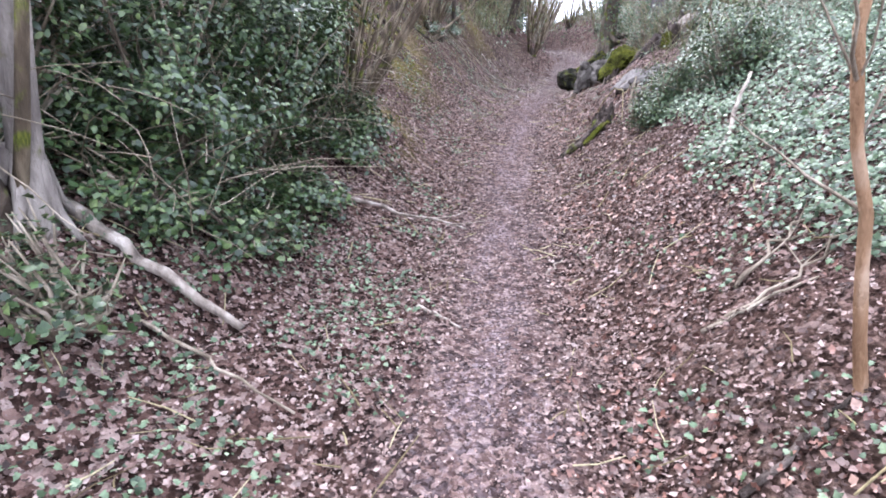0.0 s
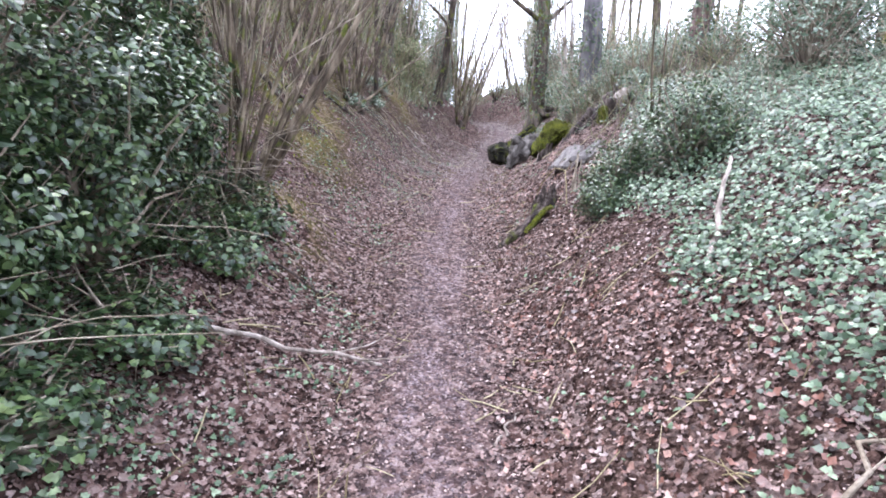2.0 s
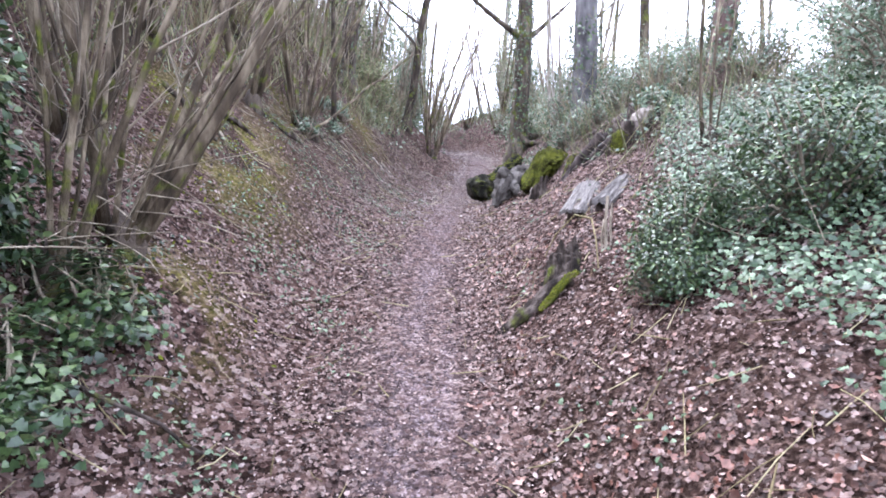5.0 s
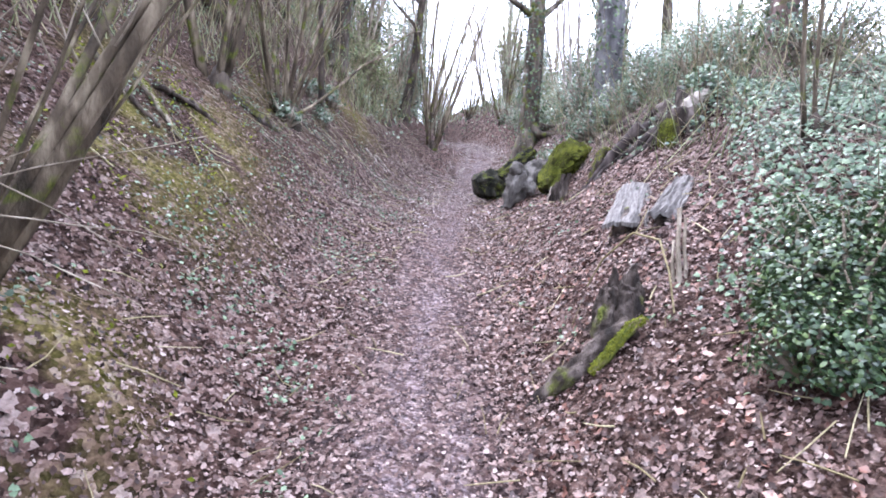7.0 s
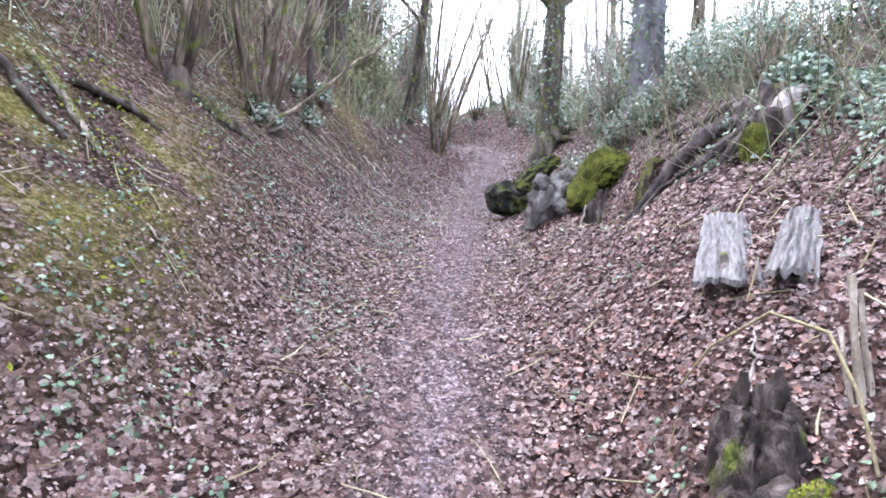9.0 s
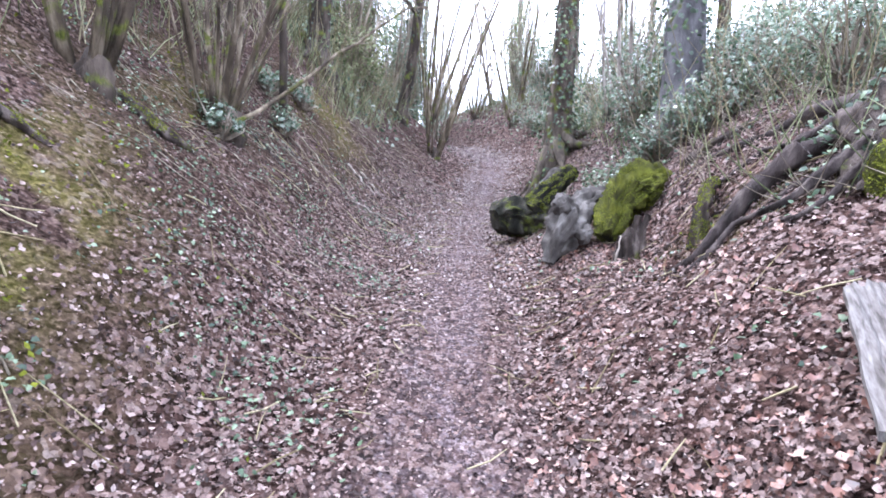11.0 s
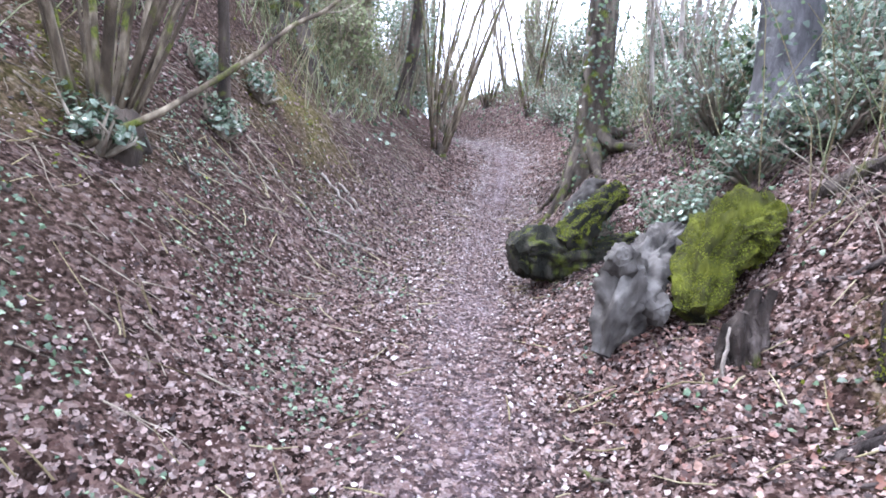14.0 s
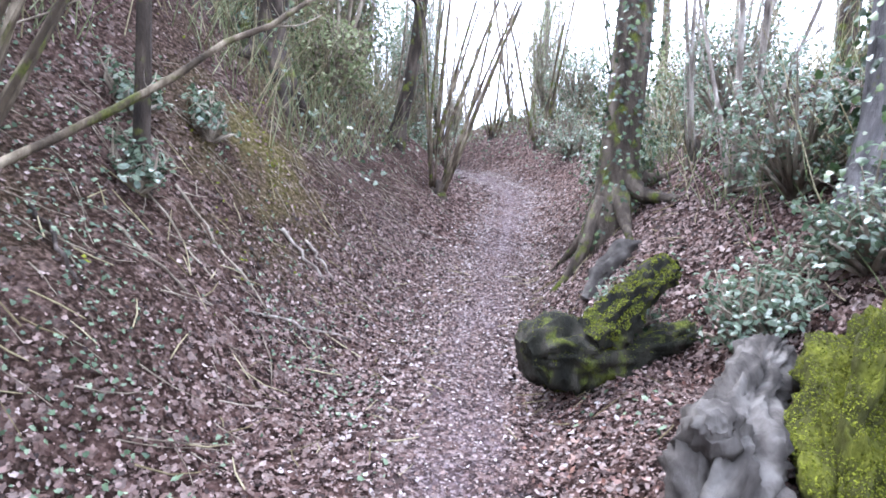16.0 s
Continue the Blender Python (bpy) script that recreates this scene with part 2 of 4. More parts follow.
class Shape:
    """Vertices and faces of one mesh, in metres."""

    def __init__(self):
        self.v, self.f = [], []

    def tube(self, points, radii, sides=7, lump=0.0, seed=0.0, flat=1.0, caps=True):
        points = [Vector(p) for p in points]
        start, girth = len(self.v), max(max(radii), 0.02)
        side = None
        for i, p in enumerate(points):
            ahead = (points[min(i + 1, len(points) - 1)] - points[max(i - 1, 0)])
            if ahead.length < 1e-7:
                ahead = Vector((0, 0, 1))
            ahead.normalize()
            if side is None:
                side = ahead.cross(Vector((0, 0, 1)) if abs(ahead.z) < 0.9 else Vector((0, 1, 0)))
            side = (side - ahead * side.dot(ahead)).normalized()
            other = ahead.cross(side)
            for k in range(sides):
                a = 2 * math.pi * k / sides
                out = side * math.cos(a) + other * math.sin(a) * flat
                r = radii[i]
                if lump:
                    q = p + out * r - points[0]
                    q = (q - ahead * (0.5 * q.dot(ahead))) / girth
                    r *= 1 + lump * (noise.noise(q * 0.9 + Vector((seed, 0, 0))) + 0.5 * noise.noise(q * 2.1 + Vector((0, seed, 0))) + 0.35 * noise.noise(q * 4.7 + Vector((0, 0, seed))))
                self.v.append(p + out * r)
        for i in range(len(points) - 1):
            for k in range(sides):
                a, b = start + i * sides + k, start + i * sides + (k + 1) % sides
                self.f.append((a, b, b + sides, a + sides))
        if caps:
            self.f.append(tuple(range(start + sides - 1, start - 1, -1)))
            last = start + (len(points) - 1) * sides
            self.f.append(tuple(range(last, last + sides)))
        return self


def part(name, shape, mat, parent, label="", smooth=True):
    me = bpy.data.meshes.new(name)
    o = PLACE[parent.name] if parent else Vector((0, 0, 0))
    me.from_pydata([tuple(v - o) for v in shape.v], [], shape.f)
    if smooth:
        me.polygons.foreach_set("use_smooth", [True] * len(me.polygons))
    me.materials.append(mat)
    ob = new(name, me)
    PLACE[ob.name] = o
    ob.parent = parent
    return tagged(ob, label, kind="stuff" if name in ("brushwood", "side_brushwood") else "")


def limb(rng, base, way, length, r0, r1, n=9, wander=0.10, lift=0.0):
    """A bending stem: its points and radii."""
    p, w = Vector(base), Vector(way).normalized()
    pts, rad = [p.copy()], [r0]
    for i in range(1, n + 1):
        w = (w + Vector((rng.uniform(-1, 1), rng.uniform(-1, 1), rng.uniform(-0.5, 0.5))) * wander + Vector((0, 0, lift))).normalized()
        p = p + w * (length / n)
        pts.append(p.copy())
        rad.append(r0 + (r1 - r0) * (i / n) ** 0.8)
    return pts, rad


def twigs(shape, rng, pts, rad, count, length, r=0.006, start=0.35, depth=1, sides=4):
    for _ in range(count):
        k = rng.randint(int(len(pts) * start), len(pts) - 2)
        ahead = (pts[k + 1] - pts[k]).normalized()
        way = ahead * 0.8 + Vector((rng.uniform(-1, 1), rng.uniform(-1, 1), rng.uniform(-0.3, 0.8))) * 0.8
        ln = length * rng.uniform(0.5, 1.2)
        r0 = min(r * rng.uniform(0.7, 1.4), rad[k] * 0.7)
        p, q = limb(rng, pts[k], way, ln, r0, r0 * 0.3, 5, 0.22, 0.05)
        shape.tube(p, q, sides, caps=False)
        if depth > 1:
            twigs(shape, rng, p, q, 3, ln * 0.5, r * 0.6, 0.2, depth - 1, 3)


# Leaf outlines: length along x, folded along the middle.
def outline(half, curl):
    """Edge points in pairs along the leaf, the sides bent up."""
    v, f = [(0, 0, curl * 0.25)], []
    for x, w in half[1:-1]:
        v += [(x, w, 0.22 * w + curl * (x - 0.5) ** 2), (x, -w, 0.30 * w + curl * (x - 0.5) ** 2 - 0.04)]
    v.append((1, 0, curl * 0.25))
    k = len(half) - 2
    f.append((0, 2, 1))
    for i in range(k - 1):
        f += [(1 + 2 * i, 2 + 2 * i, 4 + 2 * i), (1 + 2 * i, 4 + 2 * i, 3 + 2 * i)]
    f.append((2 * k - 1, 2 * k, 2 * k + 1))
    return np.array(v, float) - (0.5, 0, 0), np.array(f)


OVAL = outline([(0, 0), (0.3, 0.24), (0.7, 0.22), (1, 0)], -0.35)
CRUMB = outline([(0, 0), (0.5, 0.3), (1, 0)], 0.6)
CURLED = outline([(0, 0), (0.25, 0.26), (0.6, 0.34), (1, 0)], 0.8)
OAK = outline([(0, 0), (0.2, 0.22), (0.36, 0.12), (0.62, 0.34), (1, 0)], 0.9)
LOBED = outline([(0, 0), (0.12, 0.42), (0.36, 0.24), (0.5, 0.36), (1, 0)], -0.2)


def leaves(name, form, pos, nrm, size, mat, parent, label="", seed=1):
    """Many leaves in one mesh."""
    r = np.random.default_rng(seed)
    tv, tf = form
    pos, nrm = np.asarray(pos, float), np.asarray(nrm, float)
    if parent:
        pos = pos - np.array(PLACE[parent.name])
    nrm = nrm / np.linalg.norm(nrm, axis=1)[:, None]
    t = np.cross(nrm, r.normal(size=nrm.shape))
    t /= np.linalg.norm(t, axis=1)[:, None] + 1e-9
    bi = np.cross(nrm, t)
    v = pos[:, None] + np.asarray(size)[:, None, None] * (tv[None, :, :1] * t[:, None] + tv[None, :, 1:2] * bi[:, None] + tv[None, :, 2:] * nrm[:, None])
    f = (tf[None] + (np.arange(len(pos)) * len(tv))[:, None, None]).reshape(-1, 3)
    v = v.reshape(-1, 3)
    me = bpy.data.meshes.new(name)
    me.vertices.add(len(v))
    me.vertices.foreach_set("co", v.ravel())
    me.loops.add(len(f) * 3)
    me.loops.foreach_set("vertex_index", f.ravel().astype(np.int32))
    me.polygons.add(len(f))
    me.polygons.foreach_set("loop_start", np.arange(0, len(f) * 3, 3, dtype=np.int32))
    me.update(calc_edges=True)
    me.materials.append(mat)
    ob = new(name, me)
    if parent:
        PLACE[ob.name] = PLACE[parent.name]
        ob.parent = parent
        ob["kind"] = "stuff"
    return tagged(ob, label)


def slope_normal(x, y):
    e = 0.05
    gx, gy = (ground_z(x + e, y) - ground_z(x - e, y)) / (2 * e), (ground_z(x, y + e) - ground_z(x, y - e)) / (2 * e)
    n = np.stack([-gx, -gy, np.ones_like(gx)], 1)
    return n / np.linalg.norm(n, axis=1)[:, None]


# ---- ground, one sheet to the horizon ----
def axis(lo, hi, step, far):
    mid = list(np.arange(lo, hi, step))
    a, g, out_lo, out_hi = lo, step, [], []
    while a > -far:
        g *= 1.25
        a -= g
        out_lo.append(a)
    a, g = mid[-1], step
    while a < far:
        g *= 1.25
        a += g
        out_hi.append(a)
    return np.array(out_lo[::-1] + mid + out_hi)


def moss_spot(x, y):
    """Where moss grows on the banks."""
    return (0.9 * np.exp(-((x + 0.95) / 0.6) ** 2 - ((y - 9.2) / 1.1) ** 2) + 0.3 * np.exp(-((x + 0.7) / 0.5) ** 2 - ((y - 12.2) / 0.7) ** 2) + 0.4 * np.exp(-((x - 0.6) / 0.5) ** 2 - ((y - 15.0) / 1.0) ** 2)
            + 0.45 * np.exp(-((x - 3.3) / 0.3) ** 2 - ((y - 9.9) / 0.4) ** 2) + 0.8 * np.exp(-((x + 0.75) / 0.35) ** 2 - ((y - 6.6) / 0.5) ** 2))


def build_ground():
    xs, ys = axis(-5, 9, 0.085, 500), axis(-3, 26, 0.085, 500)
    gx, gy = np.meshgrid(xs, ys)
    gz = ground_z(gx, gy)
    v = np.stack([gx, gy, gz], -1).reshape(-1, 3)
    w, h = len(xs), len(ys)
    i = (np.arange(h - 1)[:, None] * w + np.arange(w - 1)[None]).ravel()
    f = np.stack([i, i + 1, i + w + 1, i + w], 1)
    me = bpy.data.meshes.new("ground")
    me.vertices.add(len(v))
    me.vertices.foreach_set("co", v.ravel())
    me.loops.add(f.size)
    me.loops.foreach_set("vertex_index", f.ravel().astype(np.int32))
    me.polygons.add(len(f))
    me.polygons.foreach_set("loop_start", np.arange(0, f.size, 4, dtype=np.int32))
    me.polygons.foreach_set("use_smooth", [True] * len(f))
    me.update(calc_edges=True)
    d = v[:, 0] - path_x(v[:, 1])
    edge = 0.24 + 0.05 * np.sin(3.1 * v[:, 1]) + 0.03 * np.sin(11 * v[:, 1] + 7 * v[:, 0])
    at = me.attributes.new("trodden", "FLOAT", "POINT")
    at.data.foreach_set("value", np.clip((edge + 0.3 - np.abs(d)) / 0.55, 0, 1) * (0.55 + 0.25 * np.sin(5 * v[:, 1] + 3 * np.sin(9 * v[:, 0]))))
    x, y = v[:, 0], v[:, 1]
    spot = moss_spot(x, y)
    at = me.attributes.new("mossy", "FLOAT", "POINT")
    at.data.foreach_set("value", np.clip(spot * 0.9, 0, 0.5))
    steep = np.clip((-d - 1.15) / 0.5, 0, 1) * np.clip((y - 7.0) / 1.5, 0, 1)
    foot = np.clip((d - 0.5) / 0.3, 0, 1) * np.clip((1.9 - d) / 0.4, 0, 1) * np.clip((8.2 - y) / 1.5, 0, 1)
    at = me.attributes.new("bare", "FLOAT", "POINT")
    at.data.foreach_set("value", np.clip(0.66 * steep + 0.5 * foot, 0, 0.66) * (0.75 + 0.25 * np.sin(2.3 * x + 3.1 * y)))
    me.materials.append(SOIL)
    return tagged(new("ground", me), "hollow woodland path of trodden earth between leafy banks", "ground", kind="structure")


build_ground()


def patchy(x, y, s=1.0, o=0.0):
    """Uneven growth, 0 to 1."""
    return 0.5 + 0.25 * np.sin(1.9 * s * x + 1.1 * s * y + o) + 0.25 * np.sin(2.7 * s * y - 1.3 * s * x + 2 * o + 1) * np.cos(3.1 * s * x + o)


def scatter_ground(seed, n, x0, x1, y0, y1, keep):
    r = np.random.default_rng(seed)
    y = r.uniform(y0, y1, n)
    x = r.uniform(x0, x1, n)
    k = r.uniform(0, 1, n) < keep(x, y, x - path_x(y))
    return x[k], y[k], r


def litter():
    def dens(x, y, d):
        lane = 0.75 + 0.25 * np.clip((np.abs(d) - 0.12) / 0.4, 0, 1)
        foot = np.clip((np.abs(d) - 0.6) / 0.3, 0, 1) * np.clip((2.0 - np.abs(d)) / 0.4, 0, 1) * np.clip((8.2 - y) / 1.5, 0, 1)
        return (1 - 0.55 * foot * patchy(x, y, 2.4, 6)) * lane * np.clip(1.25 - np.abs(d) / 6, 0.3, 1) * (0.6 + 0.4 * patchy(x, y, 2)) * np.where(y > 17, 0.7, 1) * (1 - 0.4 * np.clip(moss_spot(x, y), 0, 1)) * (1 - 0.85 * np.clip((-d - 1.25) / 0.6, 0, 1) * np.clip((y - 7.0) / 2, 0, 1))

    def russet(x, y, d):
        return np.clip((d - 0.25) / 0.4, 0, 1) * np.clip((2.0 - d) / 0.5, 0, 1) * np.clip((patchy(x, y, 1.3, 4) - 0.15) * 1.6, 0, 1)

    # Pale leaves thicken up the lane, where the path catches the sky's sheen.
    def lane(x, y, d):
        return np.clip((1.0 - np.abs(d - 0.1)) / 0.6, 0, 1) * np.clip((y - 9.5) / 4, 0, 1) * (0.5 + 0.5 * patchy(x, y, 2.6, 3))

    def outer(x, y, d):
        return np.where((d > 4) | (d < -6.5) | (y < 0) | (y > 27), 1.0, 0.0)
    SORTS = (("leaf_litter", CURLED, LITTER, dens, 3, 125000, (-2.6, 4.6, 0.7, 17), 0.014, 0.042), ("leaf_litter", OAK, LITTER, dens, 5, 100000, (-2.6, 4.6, 0.7, 17), 0.016, 0.045), ("leaf_litter", CURLED, LITTER, outer, 6, 20000, (-14, 16, -8, 40), 0.05, 0.085),
             ("leaf_litter", CURLED, LITTER, dens, 8, 90000, (-2.5, 8, 13, 28), 0.025, 0.06), ("russet_leaves", OAK, RUSSET, russet, 9, 50000, (-1, 5, 0.8, 13), 0.025, 0.066), ("pale_sheen_litter", CURLED, PALE_SHEEN_LITTER, lane, 14, 85000, (0.6, 6.5, 9.5, 27), 0.016, 0.045), ("leaf_crumbs", CRUMB, LITTER, dens, 4, 170000, (-1.6, 4.2, 0.9, 17), 0.008, 0.028))
    for name, form, mat, keep, seed, n, box, lo, hi in SORTS:
        x, y, r = scatter_ground(seed, n, *box, keep)
        d = np.abs(x - path_x(y))
        nrm = slope_normal(x, y) + r.normal(0, 0.36, (len(x), 3))
        size = r.uniform(0, 1, len(x)) ** 1.7 * (hi - lo) + lo
        size *= np.where(d < 0.25, 0.7, 1)
        pos = np.stack([x, y, ground_z(x, y) + 0.006 + r.uniform(0, 1, len(x)) ** 1.5 * 0.026], 1)
        ob = leaves(name, form, pos, nrm, size, mat, None, seed=seed)
        tagged(ob, "fallen brown and pale tan leaves on the path and banks", "leaf litter", kind="stuff")

    x, y, r = scatter_ground(19, 60000, -2.2, 4, 6, 16, lambda x, y, d: np.clip(moss_spot(x, y), 0, 1) * np.clip((patchy(x, y, 3.5, 2) - 0.45) * 4, 0, 1))
    pos = np.stack([x, y, ground_z(x, y) + 0.012 + r.uniform(0, 0.03, len(x))], 1)
    tagged(leaves("bank_moss", CRUMB, pos, slope_normal(x, y) + r.normal(0, 0.6, (len(x), 3)), r.uniform(0.015, 0.045, len(x)), MOSS_TUFT, None, seed=19), "yellow-green moss growing in patches on the banks", "moss", kind="stuff")


def litter_twigs():
    """Small twigs strewn through the litter."""
    rng = random.Random(17)
    s = Shape()
    for _ in range(900):
        y = rng.uniform(1.2, 16)
        x = float(path_x(y)) + rng.choice((-1, 1)) * rng.uniform(0.2, 2.4)
        a, ln = rng.uniform(0, math.pi), rng.uniform(0.05, 0.3)
        pts = []
        for t in (-0.5, 0, 0.5):
            px, py = x + math.cos(a) * ln * t + rng.uniform(-0.01, 0.01), y + math.sin(a) * ln * t
            pts.append(Vector((px, py, up(px, py) + 0.028 + rng.uniform(0, 0.015))))
        r = rng.uniform(0.002, 0.005)
        s.tube(pts, [r, r, r * 0.6], 4, caps=False)
    tagged(part("strewn_twigs", s, DRY, None), "short dry twigs strewn over the leaf litter", "twigs", kind="stuff")


litter_twigs()

litter()


def ground_ivy():
    # thick ivy on the bank
    keep = lambda x, y, d: np.clip((d - 1.22 - 0.4 * patchy(x, y, 1.5)) / 0.25, 0, 1) * np.clip((7.0 + 1.8 * np.clip(d - 1.6, 0, 1) - y) / 1.0, 0, 1) * (0.45 + 0.55 * patchy(x, y, 3, 1)) * np.clip((8 - x) / 2.5, 0, 1)
    x, y, r = scatter_ground(11, 190000, 1.0, 8.0, -0.5, 9.0, keep)
    n = slope_normal(x, y) + r.normal(0, 0.42, (len(x), 3)) + (0, -0.25, 0.1)
    pos = np.stack([x, y, ground_z(x, y) + 0.03 + r.uniform(0, 0.2, len(x)) * (0.4 + 0.6 * patchy(x, y, 4))], 1)
    tagged(leaves("bank_ivy", LOBED, pos, n, r.uniform(0.02, 0.048, len(x)), PALE_IVY, None, seed=5), "thick pale green ivy carpet covering the bank", "ivy", kind="stuff")
    # scattered sprigs elsewhere
    def sprig(x, y, d):
        left = np.clip((-d - 0.3) / 0.4, 0, 1) * np.clip((patchy(x, y, 2.2, 2) - np.where(y < 4.6, 0.24, np.where(y > 8, 0.40, 0.54))) * 4, 0, 1) * np.where(y < 4.6, 1.0, 0.8) * np.clip((15 - y) / 2, 0.15, 1)
        deep = np.clip((-d - 1.4) / 0.4, 0, 1) * np.where(y < 5, 0.9, 0.05)
        right = np.clip((d - 0.45) / 0.5, 0, 1) * np.clip((patchy(x, y, 2.4, 5) - 0.5) * 3, 0, 1) * np.where(y < 3.2, 1.0, 0.25)
        far = np.clip((d - 2.2) / 0.6, 0, 1) * np.clip((patchy(x, y, 1.7, 3) - 0.3) * 2, 0, 1) * np.where(y > 7.5, 0.6, 0)
        return np.maximum(np.maximum(left, deep), np.maximum(right, far))
    x, y, r = scatter_ground(12, 140000, -4.5, 8, 0.6, 20, sprig)
    n = slope_normal(x, y) + r.normal(0, 0.4, (len(x), 3))
    pos = np.stack([x, y, ground_z(x, y) + 0.02 + r.uniform(0, 0.06, len(x))], 1)
    tagged(leaves("ground_ivy", LOBED, pos, n, r.uniform(0.014, 0.042, len(x)) * np.where((y > 7) & (x < path_x(y)), 0.85, 1), PALE_IVY, None, seed=6), "small ivy sprigs trailing through the leaf litter", "ivy", kind="stuff")


ground_ivy()


# ---- shrubs ----
def shrub(name, x, y, rx, ry, rz, count, form, mat, lo, hi, seed, label, category, lift=0.55, stems=7, gap=0.35, group="", low=False):
    rng, r = random.Random(seed), np.random.default_rng(seed)
    base = Vector((x, y, up(x, y) - 0.05))
    ob = thing(name, base, label, category, group)
    tips = []
    for _ in range(stems * 11):
        u = r.normal(size=3)
        u /= np.linalg.norm(u)
        u[2] = u[2] * 0.75 + 0.2 if low else abs(u[2]) - 0.25
        s = r.uniform(0.55, 1.0)
        tips.append(np.array([x + u[0] * rx * s, y + u[1] * ry * s, base.z + rz * lift + u[2] * rz * s]))
    tips = [t if t[2] > up(t[0], t[1]) + 0.1 else np.array([t[0], t[1], up(t[0], t[1]) + rng.uniform(0.1, 0.3)]) for t in tips]
    wood = Shape()
    for k, t in enumerate(tips):
        t = Vector(t)
        mid = base.lerp(t, 0.5) + Vector((rng.uniform(-0.1, 0.1), rng.uniform(-0.1, 0.1), 0.12 * rz))
        s = Shape().tube([base, base.lerp(mid, 0.6), mid, mid.lerp(t, 0.6), t], [0.018, 0.014, 0.010, 0.006, 0.003], 5)
        if k < stems:
            part("stem", s, TWIG, ob)
        else:
            wood.v, wood.f = wood.v + s.v, wood.f + [tuple(i + len(wood.v) for i in f) for f in s.f]
    part("brushwood", wood, TWIG, ob)
    c = r.integers(0, len(tips), count)
    tp = np.array(tips)[c]
    back = r.uniform(0, 1, count)[:, None] ** 1.3 * 0.42
    b0 = np.array(base)
    pos = tp + (b0 + (0, 0, rz * 0.4) - tp) * back + r.normal(0, gap * 0.2, (count, 3)) * (rx + 0.15, ry + 0.15, rz * 0.8 + 0.1)
    g = ground_z(pos[:, 0], pos[:, 1]) + 0.03
    pos[:, 2] = np.maximum(pos[:, 2], g + r.uniform(0, 0.1, count))
    nrm = (pos - (b0 + (0, 0, rz * lift))) / (rx, ry, rz) * 0.8 + (0, 0, 0.55) + r.normal(0, 0.45, (count, 3))
    part_leaves = leaves("foliage", form, pos, nrm, r.uniform(lo, hi, count), mat, ob, seed=seed)
    return ob


BUSH = "glossy dark green evergreen bush leaning over the path"
# Seeds 71 to 73 are added bushes that darken the gaps behind hazel stems.
for x, y, rx, ry, rz, n, sd in ((-1.8, 3.7, 0.8, 0.85, 1.5, 9500, 21), (-1.5, 4.75, 0.78, 0.8, 1.4, 11500, 22), (-3.1, 4.6, 1.3, 1.6, 2.4, 8000, 23), (-3.2, 2.9, 1.0, 1.0, 2.2, 4000, 24), (-1.45, 5.75, 0.55, 0.55, 1.3, 8500, 27), (-1.9, 4.3, 0.9, 1.0, 2.6, 8000, 28), (-2.4, 3.1, 0.6, 0.5, 1.3, 4500, 29), (-2.6, 6.9, 0.9, 0.9, 2.2, 5500, 71), (-2.9, 8.4, 1.0, 0.9, 2.4, 5000, 72), (-2.6, 10.4, 0.9, 0.9, 2.0, 4200, 73), (-1.6, 5.9, 0.45, 0.5, 2.0, 5000, 74)):
    shrub("evergreen_bush", x, y, rx, ry, rz, n, OVAL, LAUREL, 0.03, 0.072, sd, BUSH, "bush", 0.35, 7, 0.36, "bushes leaning over the path", True)
for x, y, rx, n, sd in ((-1.3, 3.5, 0.55, 1400, 201), (-1.1, 4.35, 0.42, 1600, 202), (-1.75, 3.15, 0.55, 1600, 203), (-0.95, 5.4, 0.35, 1200, 204), (-0.85, 6.05, 0.35, 1100, 205), (-2.4, 2.8, 0.5, 1500, 207), (-1.6, 2.2, 0.35, 300, 208)):
    shrub("bramble", x, y, rx, rx, 0.26, n, LOBED, LAUREL, 0.025, 0.065, sd, "trailing green bramble and ivy at bank foot", "bramble", 0.3, 5, 0.6, "brambles at the bank foot", True)
shrub("low_bush", 2.4, 6.15, 0.3, 0.34, 0.5, 7000, OVAL, LAUREL, 0.016, 0.036, 25, "small-leaved dark green bush low on the bank", "bush", 0.4, 7, 0.5, "", True)
shrub("low_bush", 2.85, 5.7, 0.45, 0.5, 0.7, 8500, OVAL, LAUREL, 0.018, 0.04, 26, "small-leaved dark green bush among bank ivy", "bush", 0.4, 7, 0.5, "", True)
shrub("low_bush", 2.23, 6.02, 0.24, 0.3, 0.36, 5500, OVAL, LAUREL, 0.016, 0.036, 30, "small-leaved dark bush at foot of ivy bank", "bush", 0.4, 7, 0.5, "", True)
